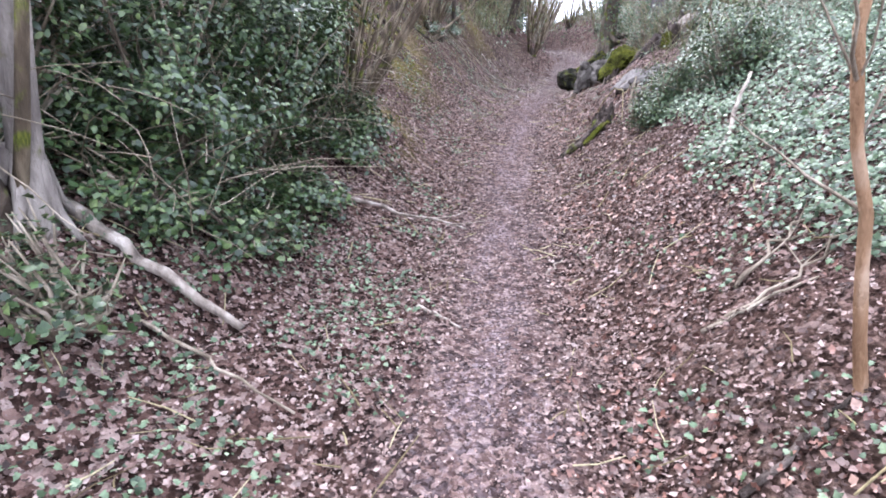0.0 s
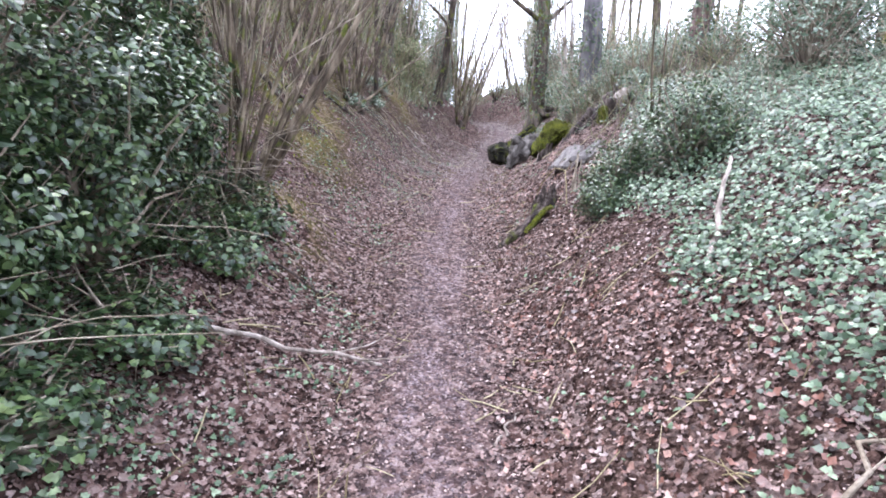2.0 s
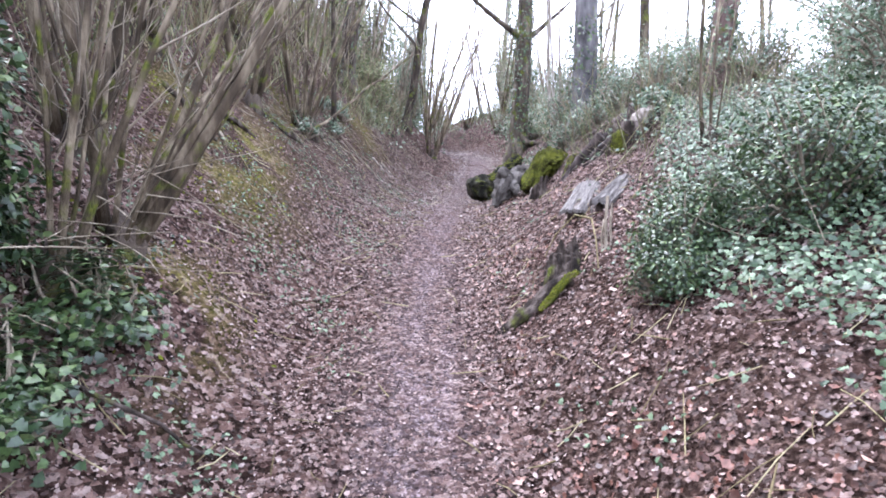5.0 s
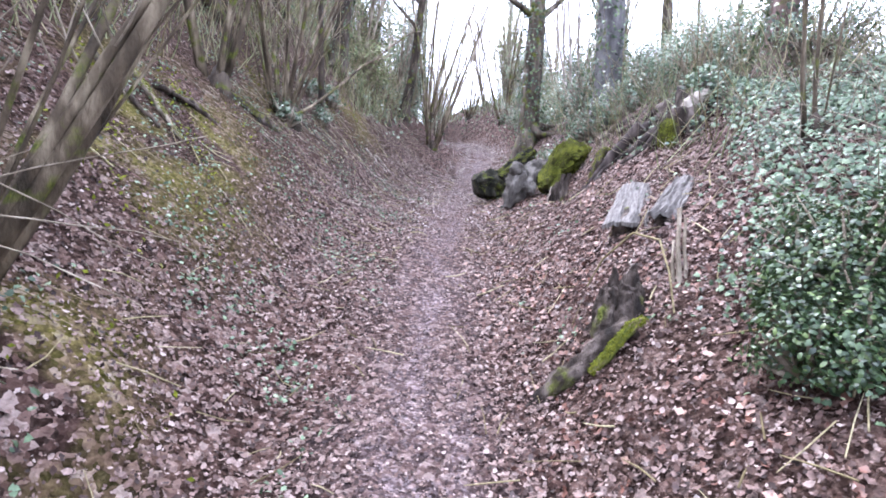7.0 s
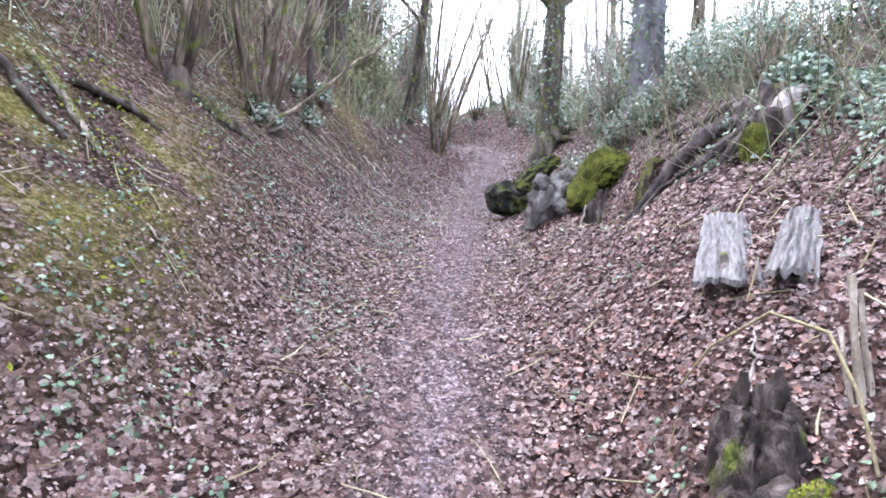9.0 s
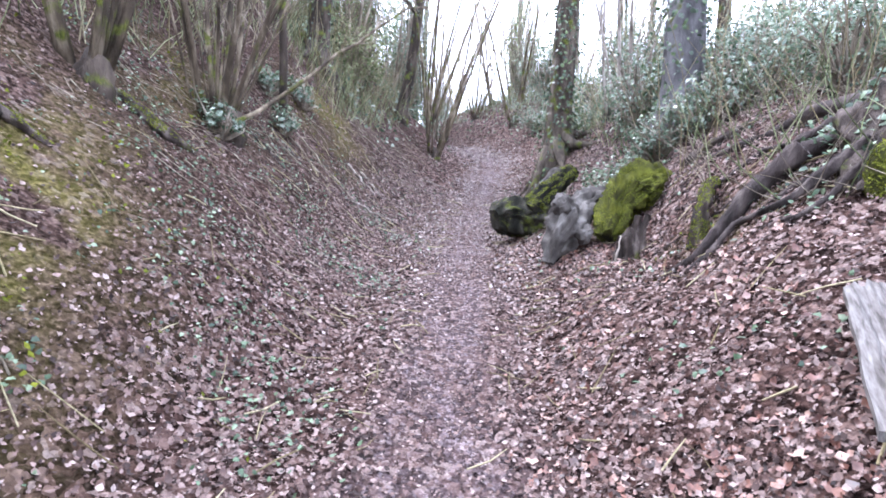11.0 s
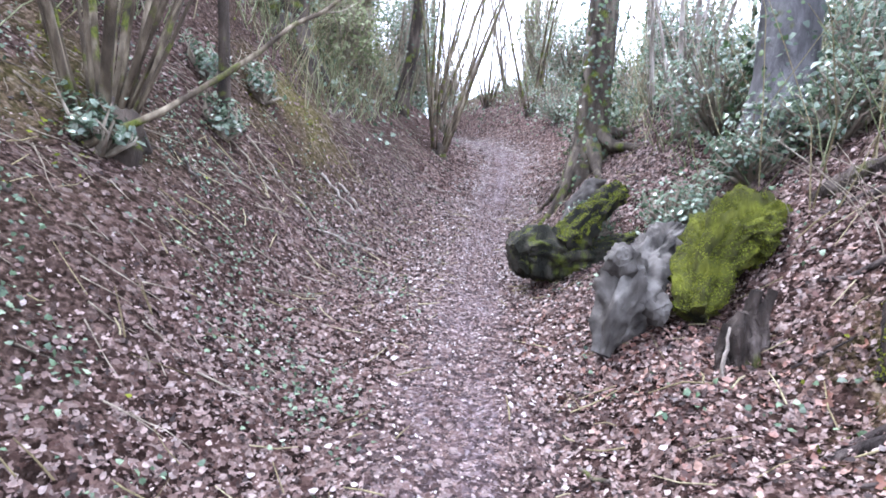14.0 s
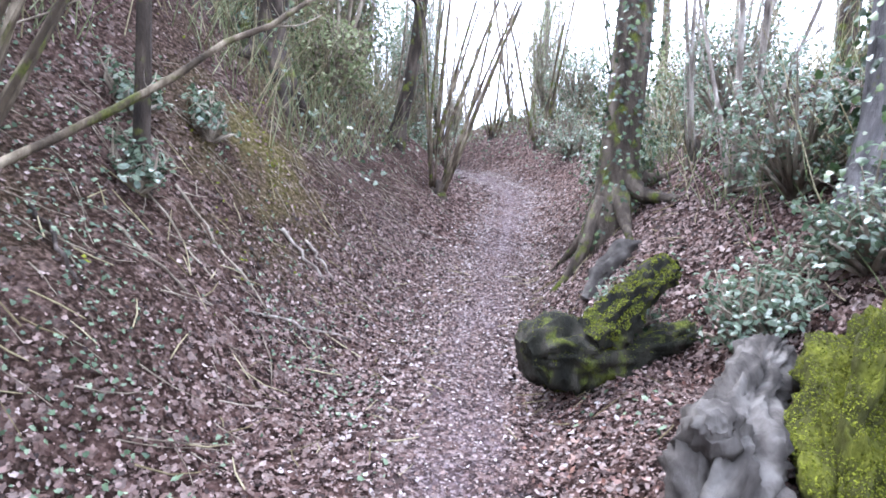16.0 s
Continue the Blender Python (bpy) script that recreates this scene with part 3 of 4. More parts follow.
for x, y, rx, rz, n, sd in ((4.8, 6.8, 0.9, 1.0, 3200, 31), (5.6, 9.6, 0.8, 0.7, 1600, 32), (4.6, 13.1, 0.7, 0.8, 2000, 33), (5.5, 12.2, 0.8, 0.9, 2400, 34), 
                            (5.4, 15.0, 0.8, 1.1, 2700, 36), (6.4, 18, 1.1, 1.2, 1700, 37), (7.0, 13.6, 1.0, 1.1, 1700, 38), (6.4, 6.2, 1.3, 1.5, 3000, 39), (7.2, 9.4, 1.0, 1.1, 1500, 40), (6.2, 21.5, 0.9, 1.0, 1800, 41), (6.6, 3.6, 1.4, 2.0, 2700, 42), (5.3, 7.1, 0.9, 1.8, 5200, 62), (6.0, 8.3, 0.9, 1.7, 3600, 63),
                            (4.9, 10.6, 0.6, 0.7, 1500, 43), (5.8, 10.9, 0.7, 0.8, 2000, 44), (5.3, 17.0, 0.7, 0.9, 1800, 45), (4.9, 11.9, 0.5, 0.9, 1200, 46), (3.75, 12.3, 0.4, 0.4, 1080, 47), (3.4, 13.1, 0.28, 0.35, 700, 48), (4.35, 11.55, 0.45, 0.45, 1100, 49), (4.1, 12.0, 0.4, 0.45, 1100, 58), (4.6, 11.5, 0.4, 0.55, 900, 59), (4.6, 15.9, 0.5, 0.7, 1500, 57)):
    shrub("holly_bush", x, y, rx, rx, rz, n, OVAL, HOLLY, 0.032, 0.065, sd, "shiny grey-green holly bush on the bank top", "bush", 0.5, 7, 0.45, "bushes along the bank top", True)
for x, y, n, sd in ((-0.25, 12.0, 350, 51), (0.15, 13.35, 260, 52), (-0.1, 13.9, 300, 53), (0.3, 14.4, 260, 54)):
    shrub("holly_seedling", x, y, 0.25, 0.25, 0.3, n, OVAL, HOLLY, 0.04, 0.08, sd, "small shiny holly seedling on the leafy bank", "seedling", stems=3, group="holly seedlings")

for x, y, rx, rz, n, sd in ((-0.6, 19.5, 1.6, 2.2, 2600, 301), (0.6, 22.5, 1.6, 2.4, 2600, 302), (1.8, 25.5, 1.7, 2.4, 2600, 303), (-2.6, 17.0, 1.6, 2.4, 2400, 304), (-2.5, 22.0, 2.0, 3.4, 2600, 305), (0.0, 28.0, 2.2, 3.6, 2600, 306), (2.6, 29.0, 1.6, 2.6, 2000, 307),
                            (8.2, 20.0, 1.4, 1.6, 1500, 308), (7.6, 24.5, 1.4, 1.7, 2200, 309), (9.5, 16.0, 1.5, 1.5, 1300, 310), (8.8, 28.0, 2.0, 2.4, 2200, 311), (-4.5, 13.0, 1.8, 2.6, 2200, 312), (1.0, 18.6, 0.9, 1.0, 1800, 313), (1.3, 23.2, 1.4, 4.2, 4200, 315), (2.5, 26.5, 1.4, 4.4, 4200, 316), (0.2, 20.8, 1.3, 4.0, 3800, 317), (3.5, 29.5, 1.3, 4.2, 3200, 318), (-1.6, 19.5, 1.5, 4.4, 3600, 319), (7.4, 27.0, 1.1, 3.4, 2400, 320), (2.9, 24.6, 0.8, 4.4, 3600, 321), (3.3, 28.2, 0.9, 4.4, 3400, 322), (5.6, 34.0, 1.4, 3.0, 2200, 323), (-3.6, 9.5, 1.4, 2.2, 2200, 314)):
    shrub("pale_thicket", x, y, rx, rx, rz, n, OVAL, GRASSY if sd % 3 else HOLLY, 0.05, 0.11, sd, "pale twiggy thicket with thin yellowish-green leaves", "bush", 0.5, 14, 0.5, "thickets on the far banks", True)


# ---- coppice stools and trees ----
def coppice(name, x, y, n, height, spread, lean, r0, seed, label, mat=HAZEL, base_r=0.2, twig=5, group="coppice stools"):
    rng = random.Random(seed)
    z = up(x, y)
    ob = thing(name, (x, y, z - 0.1), label, "tree", group)
    s = Shape().tube([(x, y, z - 0.45), (x, y, z - 0.1), (x + 0.02, y, z + 0.03), (x + 0.03, y - 0.02, z + 0.1), (x, y + 0.02, z + 0.2)], [base_r * 0.85, base_r * 0.95, base_r * 0.75, base_r * 0.6, base_r * 0.2], 18, 0.8, seed)
    part("stool", s, DARK_BARK, ob, "dark knotted stump base")
    tw = Shape()
    for k in range(n):
        a = rng.uniform(0, 2 * math.pi)
        q = base_r * rng.uniform(0.2, 0.85)
        way = Vector((math.cos(a) * spread + lean[0], math.sin(a) * spread + lean[1], 1))
        r = r0 * rng.choice((0.3, 0.45, 0.6, 0.8, 1.0, 1.25))
        pts, rad = limb(rng, (x + math.cos(a) * q, y + math.sin(a) * q, z + 0.02), way, height * rng.uniform(0.6, 1.1), r, r * 0.3, 10, 0.055, 0.012)
        part("stem", Shape().tube(pts, rad, 7, 0.12, k), mat, ob)
        twigs(tw, rng, pts, rad, twig, height * 0.22, 0.006, 0.25, 2)
    part("brushwood", tw, TWIG, ob)
    return ob


COP = "many-stemmed hazel coppice with brown upright rods"
coppice("hazel_coppice", -1.0, 6.75, 20, 4.5, 0.38, (0.24, 0.1), 0.032, 61, COP, base_r=0.17, twig=2)
coppice("hazel_coppice", -1.1, 6.2, 8, 4.0, 0.3, (-0.02, 0.05), 0.028, 62, COP, base_r=0.16)
coppice("hazel_coppice", -1.55, 7.5, 12, 5.0, 0.25, (0.1, 0.0), 0.04, 63, COP, base_r=0.2)
coppice("hazel_coppice", -2.12, 2.5, 6, 5.0, 0.1, (0.03, 0.0), 0.06, 64, "old pale-barked hazel stems beside the path", base_r=0.2, twig=2)
coppice("hazel_coppice", -0.32, 12.25, 22, 4.5, 0.34, (0.1, 0.0), 0.030, 65, COP, base_r=0.24)
coppice("hazel_coppice", -0.95, 11.1, 8, 5.0, 0.2, (0.05, 0.0), 0.05, 66, COP, base_r=0.16)
coppice("hazel_coppice", -1.9, 10.0, 9, 5.0, 0.3, (0.0, 0.0), 0.04, 67, COP)
coppice("hazel_coppice", -1.5, 13.2, 10, 5.0, 0.3, (0.0, 0.0), 0.04, 68, COP)
coppice("hazel_coppice", -0.7, 15.2, 10, 5.0, 0.3, (0.05, 0.0), 0.04, 69, COP)
coppice("hazel_coppice", 2.85, 19.0, 9, 6.0, 0.22, (0.12, -0.05), 0.045, 70, COP, base_r=0.2)
coppice("hazel_coppice", 3.2, 22.5, 8, 6.0, 0.22, (0.1, 0.0), 0.05, 71, COP)
coppice("hazel_coppice", 5.0, 14.9, 7, 4.0, 0.3, (0.15, -0.1), 0.022, 72, COP, PALE_WOOD, base_r=0.1)
coppice("hazel_coppice", 4.6, 13.7, 6, 4.0, 0.25, (-0.05, 0.0), 0.026, 73, COP, PALE_WOOD, base_r=0.1)
coppice("hazel_coppice", 6.3, 24.0, 9, 6.0, 0.3, (-0.05, 0.0), 0.045, 74, COP)
coppice("hazel_coppice", 3.4, 7.3, 4, 4.5, 0.1, (0.02, 0.0), 0.025, 75, COP, base_r=0.1)
coppice("hazel_coppice", 5.7, 27.0, 9, 6.0, 0.35, (0.0, 0.0), 0.045, 76, COP)
for k, (x, y, n) in enumerate(((4.2, 26.5, 8), (6.8, 28.5, 8), (2.2, 24.0, 8), (7.6, 22.0, 7), (5.6, 31.0, 8), (3.4, 31.0, 8), (8.6, 31.5, 8), (1.0, 21.0, 7), (6.6, 16.6, 6), (-0.6, 17.6, 7))):
    coppice("hazel_coppice", x, y, n, 7.0, 0.3, (0.04, 0.0), 0.04, 400 + k, COP, TWIG, 0.14, 4)
coppice("hazel_coppice", -3.2, 8.0, 9, 5.5, 0.25, (0.1, 0.0), 0.05, 77, COP)


def ivy_sleeve(ob, pts, rad, count, seed, thick=0.12, top=1.0, mat=LAUREL):
    r = np.random.default_rng(seed)
    P, R = np.array([tuple(p) for p in pts]), np.array(rad)
    s = r.uniform(0, top, count) * (len(P) - 1)
    k = np.minimum(s.astype(int), len(P) - 2)
    f = (s - k)[:, None]
    c = P[k] * (1 - f) + P[k + 1] * f
    a = r.uniform(0, 2 * math.pi, count)
    out = np.stack([np.cos(a), np.sin(a), np.zeros(count)], 1)
    pos = c + out * (R[k] + 0.02 + r.uniform(0, 1, count) ** 2 * thick)[:, None]
    leaves("ivy", LOBED, pos, out + (0, 0, 0.35) + r.normal(0, 0.4, (count, 3)), r.uniform(0.035, 0.07, count), mat, ob, "climbing ivy", seed)


def tree(name, x, y, height, r0, lean, seed, label, mat=GREY_BARK, ivy=0, limbs=6, roots=0, wander=0.05, group="", top=0.8, twig=6):
    rng = random.Random(seed)
    z = up(x, y)
    ob = thing(name, (x, y, z - 0.1), label, "tree", group)
    pts, rad = limb(rng, (x, y, z - 0.1 - 1.4 * r0), (lean[0], lean[1], 1), height, r0, r0 * 0.35, 12, wander, 0.02)
    flare = [(pts[0], r0 * 1.6), (pts[0].lerp(pts[1], 0.5), r0 * 1.3), (pts[0].lerp(pts[1], 0.75), r0 * 1.08)]
    part("trunk", Shape().tube([f[0] for f in flare] + pts[1:], [f[1] for f in flare] + rad[1:], 14 if r0 > 0.1 else 9, 0.16, seed), mat, ob)
    tw = Shape()
    for _ in range(limbs):
        k = rng.randint(4, len(pts) - 2)
        a = rng.uniform(0, 2 * math.pi)
        p, q = limb(rng, pts[k], (math.cos(a), math.sin(a), rng.uniform(0.3, 1.0)), height * rng.uniform(0.2, 0.4), rad[k] * 0.45, 0.008, 8, 0.14, 0.03)
        part("limb", Shape().tube(p, q, 7, 0.1), mat, ob)
        twigs(tw, rng, p, q, twig, height * 0.12, 0.009, 0.2, 2)
    if tw.v:
        part("brushwood", tw, TWIG, ob)
    for k in range(roots):
        a = 2 * math.pi * k / roots + rng.uniform(-0.3, 0.3)
        p = [Vector((x + math.cos(a) * t, y + math.sin(a) * t, 0)) for t in (r0 * 0.5, r0 * 1.5, r0 * 2.4, r0 * 3.4)]
        for j, q in enumerate(p):
            q.z = up(q.x, q.y) + (0.35, 0.12, 0.03, -0.03)[j]
        part("root", Shape().tube(p, [r0 * 0.55, r0 * 0.32, r0 * 0.2, r0 * 0.1], 8, 0.25, k), mat, ob)
    # Grouped background trees take paler leaves: their haze is put into the colour.
    if ivy:
        ivy_sleeve(ob, pts, rad, ivy, seed, 0.6 if group else 0.2, top, HOLLY if group else LAUREL)
    return ob


tree("old_hazel", -2.0, 2.62, 6, 0.085, (0.05, 0.0), 88, "old pale-barked hazel trunk beside the path", GREY_BARK, 0, 4, 6, 0.03)
tree("tall_tree", 4.46, 12.2, 12, 0.235, (0.0, 0.0), 81, "tall straight grey-barked tree on the bank", bark("slate_bark", (0.035, 0.032, 0.033), (0.10, 0.093, 0.094), (0.19, 0.178, 0.176), 0.05), ivy=900, limbs=5, wander=0.015, top=0.2)
tree("ivy_clad_tree", 4.2, 15.0, 9, 0.23, (0.02, 0.0), 82, "ivy-clad brown tree with spreading roots beside path", OLD_BARK, 2200, 6, 6, 0.03, top=0.75)
tree("leaning_tree", 2.05, 19.5, 8, 0.15, (0.22, 0.0), 83, "leaning tree with a dark swollen base", DARK_BARK, 150, 7, 0, 0.08)
tree("slender_tree", 0.14, 13.4, 6, 0.055, (0.0, 0.0), 84, "slender upright tree on the leafy bank", DARK_BARK, 0, 4, 0, 0.03)
tree("old_bank_tree", 0.35, 16.6, 8, 0.24, (0.05, 0.0), 85, "old rooty tree clinging to the steep bank", DARK_BARK, 500, 7, 6, 0.05, top=0.4)
tree("ivy_clad_tree", 5.2, 9.8, 9, 0.17, (0.10, 0.05), 86, "reddish-barked leaning tree wrapped with ivy", bark("reddish_bark", (0.04, 0.028, 0.024), (0.12, 0.08, 0.07), (0.22, 0.165, 0.145), 0.1), 2600, 5, 0, 0.04, top=0.7)
for k in range(42):
    rg = random.Random(900 + k)
    y = rg.uniform(9, 46)
    left = k % 2 == 0
    off = rg.uniform(3.2, 14)
    if y > 25:
        x = rg.uniform(-14, 22)
        if 4.5 < x < 6.4 + (y - 25) * 0.1:
            x += 4
    else:
        x = float(path_x(y)) + (-off if left else off + 0.8)
    tree("woodland_tree", x, y, rg.uniform(8, 13), rg.uniform(0.05, 0.15), (rg.uniform(-0.1, 0.1), 0), 900 + k, "bare winter woodland tree with thin branches", rg.choice((GREY_BARK, HAZEL, DARK_BARK)), 1500 if k % 2 == 0 or y > 20 else 0, 8, 0, 0.06, "trees of the wood", 0.9, 5)
# Added trees, out of view behind and beside the start, to enclose the light.
for k, (x, y) in enumerate([(-4, -3), (-2.5, -6), (3.5, -4), (5, -1), (-5, 1), (6, 1.5), (2, -9), (-1, -10)]):
    tree("woodland_tree", x, y, 10, 0.13, (0, 0), 960 + k, "bare winter woodland tree with thin branches", GREY_BARK, 0, 7, 0, 0.05, "trees of the wood")


def brush():
    """Tangled thin undergrowth on the banks, pale and dry, with green blades."""
    rng = random.Random(7)
    for name, mat, n, lo, hi, r, label in (("undergrowth", DRY, 5200, 0.4, 1.8, 0.006, "pale tangled dry undergrowth on the bank tops"), ("grassy_brush", GRASSY, 9000, 0.25, 0.9, 0.006, "pale green grassy brush on the upper banks")):
        s = Shape()
        for _ in range(n):
            y = rng.uniform(13.5, 30) if rng.random() < 0.8 else rng.uniform(8, 14)
            left = rng.random() < 0.65
            d = rng.uniform(2.1 if y > 15 else 3.0, 7) if left else rng.uniform(1.9, 7)
            x = float(path_x(y)) + (-d if left else d)
            p, q = limb(rng, (x, y, up(x, y) - 0.02), (rng.uniform(-0.7, 0.7), rng.uniform(-0.7, 0.7), 1), rng.uniform(lo, hi), r, 0.002, 3, 0.25)
            s.tube(p, q, 3, caps=False)
        tagged(part(name, s, mat, None), label, "undergrowth", kind="stuff")
    s = Shape()
    for _ in range(800):
        y = rng.uniform(5.2, 11.5)
        x = float(path_x(y)) + rng.uniform(1.9, 4.2)
        p, q = limb(rng, (x, y, up(x, y) - 0.02), (rng.uniform(-1, 1), rng.uniform(-1, 1), rng.uniform(0.3, 1.2)), rng.uniform(0.25, 0.9), 0.004, 0.0015, 4, 0.3, -0.05)
        s.tube(p, q, 3, caps=False)
    for _ in range(170):
        y = rng.uniform(2.3, 6.6)
        x = float(path_x(y)) - rng.uniform(1.5, 2.6)
        p, q = limb(rng, (x, y, up(x, y) + rng.uniform(0, 0.8)), (rng.uniform(-0.4, 1), rng.uniform(-1, 0.5), rng.uniform(-0.3, 1.0)), rng.uniform(0.3, 1.0), 0.005, 0.002, 4, 0.25, -0.06)
        s.tube(p, q, 3, caps=False)
    for _ in range(420):
        y = rng.uniform(10.5, 19)
        x = float(path_x(y)) - rng.uniform(1.15, 3.0)
        p, q = limb(rng, (x, y, up(x, y) + 0.015), (rng.uniform(0.2, 1), rng.uniform(-0.5, 0.3), -rng.uniform(0.2, 0.8)), rng.uniform(0.12, 0.5), rng.uniform(0.003, 0.006), 0.0015, 4, 0.2)
        for v in p:
            v.z = max(v.z, up(v.x, v.y) + 0.012)
        s.tube(p, q, 4, caps=False)
    tagged(part("dry_tangle", s, TWIG, None), "tangle of dry brown stems on the banks", "undergrowth", kind="stuff")
    # low leafy growth on the crest
    x, y, r = scatter_ground(77, 24000, -3, 10, 16, 32, lambda x, y, d: np.clip((np.abs(d) - np.where(y > 20, 0.9, 1.6)) / 0.6, 0, 1) * patchy(x, y, 2, 1))
    pos = np.stack([x, y, ground_z(x, y) + r.uniform(0, 1, len(x)) ** 2 * 0.6], 1)
    tagged(leaves("crest_ivy", LOBED, pos, slope_normal(x, y) + r.normal(0, 0.6, (len(x), 3)), r.uniform(0.05, 0.1, len(x)), HOLLY, None, seed=9), "low pale ivy and brush on the crest", "ivy", kind="stuff")


brush()


# ---- fallen wood ----
def stick(name, a, b, r, mat, label, seed, bend=0.03, lift=0.0, category="branch", tip=0.5, forks=0):
    """A fallen branch between two points of the ground; lift: height of its far end above it."""
    rng = random.Random(seed)
    a, b = Vector((a[0], a[1], up(*a) + r)), Vector((b[0], b[1], up(*b) + r + lift))
    n, pts, rad = 9, [], []
    for i in range(n + 1):
        t = i / n
        p = a.lerp(b, t) + Vector((rng.uniform(-1, 1), rng.uniform(-1, 1), rng.uniform(-0.3, 0.6))) * bend * math.sin(math.pi * t)
        p.z = max(p.z, up(p.x, p.y) + r * 0.5)
        pts.append(p)
        rad.append(r * (1 - (1 - tip) * t))
    ob = thing(name, a, label, category)
    part("stick" if category == "branch" else "log", Shape().tube(pts, rad, 9 if r > 0.02 else 6, 0.25, seed), mat, ob)
    if forks:
        s = Shape()
        twigs(s, rng, pts, rad, forks, 0.35, r * 0.5, 0.3)
        part("side_brushwood", s, mat, ob)
    return ob


stick("fallen_log", (-1.95, 2.8), (-1.0, 2.65), 0.042, PALE_WOOD, "pale lichen-flecked fallen log beside hazel stems", 101, 0.03, category="log")
FALLEN = "thin bare fallen branch lying on leaf litter"
stick("fallen_branch", (-1.43, 2.44), (-0.6, 2.16), 0.011, TWIG, FALLEN, 102)
stick("fallen_branch", (-1.0, 4.72), (0.24, 4.6), 0.019, PALE_WOOD, FALLEN, 103, 0.05, 0.02, forks=2)
stick("fallen_branch", (-0.11, 3.26), (0.16, 3.03), 0.014, PALE_WOOD, FALLEN, 104)
stick("fallen_branch", (1.03, 1.54), (1.42, 1.66), 0.016, ROT_WOOD, FALLEN, 105)
stick("fallen_branch", (2.08, 4.15), (2.45, 4.55), 0.022, PALE_WOOD, "pale peeled branch propped against the ivy bank", 106, 0.03, 0.42)
stick("fallen_branch", (2.5, 4.15), (3.7, 4.3), 0.02, GREY_WOOD, "grey dead branch lying across the ivy", 107, 0.05, 0.15)
stick("fallen_branch", (2.15, 4.1), (2.9, 3.5), 0.012, TWIG, FALLEN, 108, 0.05, 0.08)
stick("fallen_branch", (1.5, 2.6), (2.0, 2.75), 0.012, TWIG, FALLEN, 109, 0.05, 0.06, forks=3)
stick("fallen_branch", (1.35, 2.45), (1.95, 2.4), 0.010, TWIG, FALLEN, 110, 0.06, 0.05, forks=3)

# The last two, in dark bark, stand for roots and dark holes in the bank.
for k, (a, b, r, m) in enumerate([((0.28, 13.66), (1.0, 13.3), 0.011, TWIG), ((0.91, 14.35), (1.28, 14.25), 0.016, PALE_WOOD), ((1.09, 14.48), (1.35, 14.32), 0.014, PALE_WOOD), ((0.88, 13.19), (1.6, 13.71), 0.011, PALE_WOOD), ((0.2, 12.91), (0.6, 12.88), 0.012, TWIG),
                                  ((2.35, 17.09), (2.89, 17.4), 0.014, PALE_WOOD), ((-0.45, 8.91), (-0.26, 8.78), 0.008, TWIG), ((-1.29, 5.72), (-0.23, 5.74), 0.015, ROT_WOOD), ((-0.09, 12.64), (0.3, 12.36), 0.015, ROT_WOOD), ((0.04, 13.4), (0.68, 13.19), 0.009, TWIG),
                                  ((2.2, 10.47), (2.33, 9.96), 0.012, ROT_WOOD), ((0.8, 3.8), (0.99, 4.05), 0.009, PALE_WOOD), ((1.3, 2.47), (1.7, 2.31), 0.011, TWIG), ((-0.06, 11.2), (0.05, 11.33), 0.008, TWIG), ((2.15, 7.3), (2.4, 7.6), 0.01, PALE_WOOD), ((-1.5, 9.3), (-0.95, 9.1), 0.03, DARK_BARK), ((-1.15, 9.65), (-0.9, 9.95), 0.035, DARK_BARK)]):
    stick("fallen_branch", a, b, r, m, FALLEN, 130 + k, 0.03)


def thin_stem():
    ob = thing("bare_sapling", (1.46, 1.67, up(1.46, 1.67)), "thin sapling with peeling orange-brown bark", "sapling")
    z = up(1.46, 1.67)
    pts = [Vector((x, 1.67, h)) for x, h in ((1.46, z - 0.05), (1.45, 0.8), (1.41, 0.97), (1.385, 1.1), (1.36, 1.21), (1.335, 1.39), (1.26, 1.59), (1.22, 1.77), (1.19, 1.93), (1.21, 2.2), (1.1, 2.9))]
    part("stem", Shape().tube(pts, [0.026, 0.022, 0.021, 0.02, 0.019, 0.018, 0.017, 0.019, 0.015, 0.013, 0.008], 10, 0.2, 4), RED_WOOD, ob)
    tw = Shape()
    twigs(tw, random.Random(3), pts, [0.015] * len(pts), 5, 0.5, 0.006, 0.5)
    part("brushwood", tw, TWIG, ob)
    stump = thing("cut_stem", (1.60, 1.72, up(1.6, 1.72)), "short broken orange stub of a stem", "stump")
    z = up(1.6, 1.72)
    part("stub", Shape().tube([(1.6, 1.72, z - 0.05), (1.61, 1.72, z + 0.08), (1.63, 1.73, z + 0.22)], [0.035, 0.032, 0.028], 10, 0.25, 9), RED_WOOD, stump)


thin_stem()


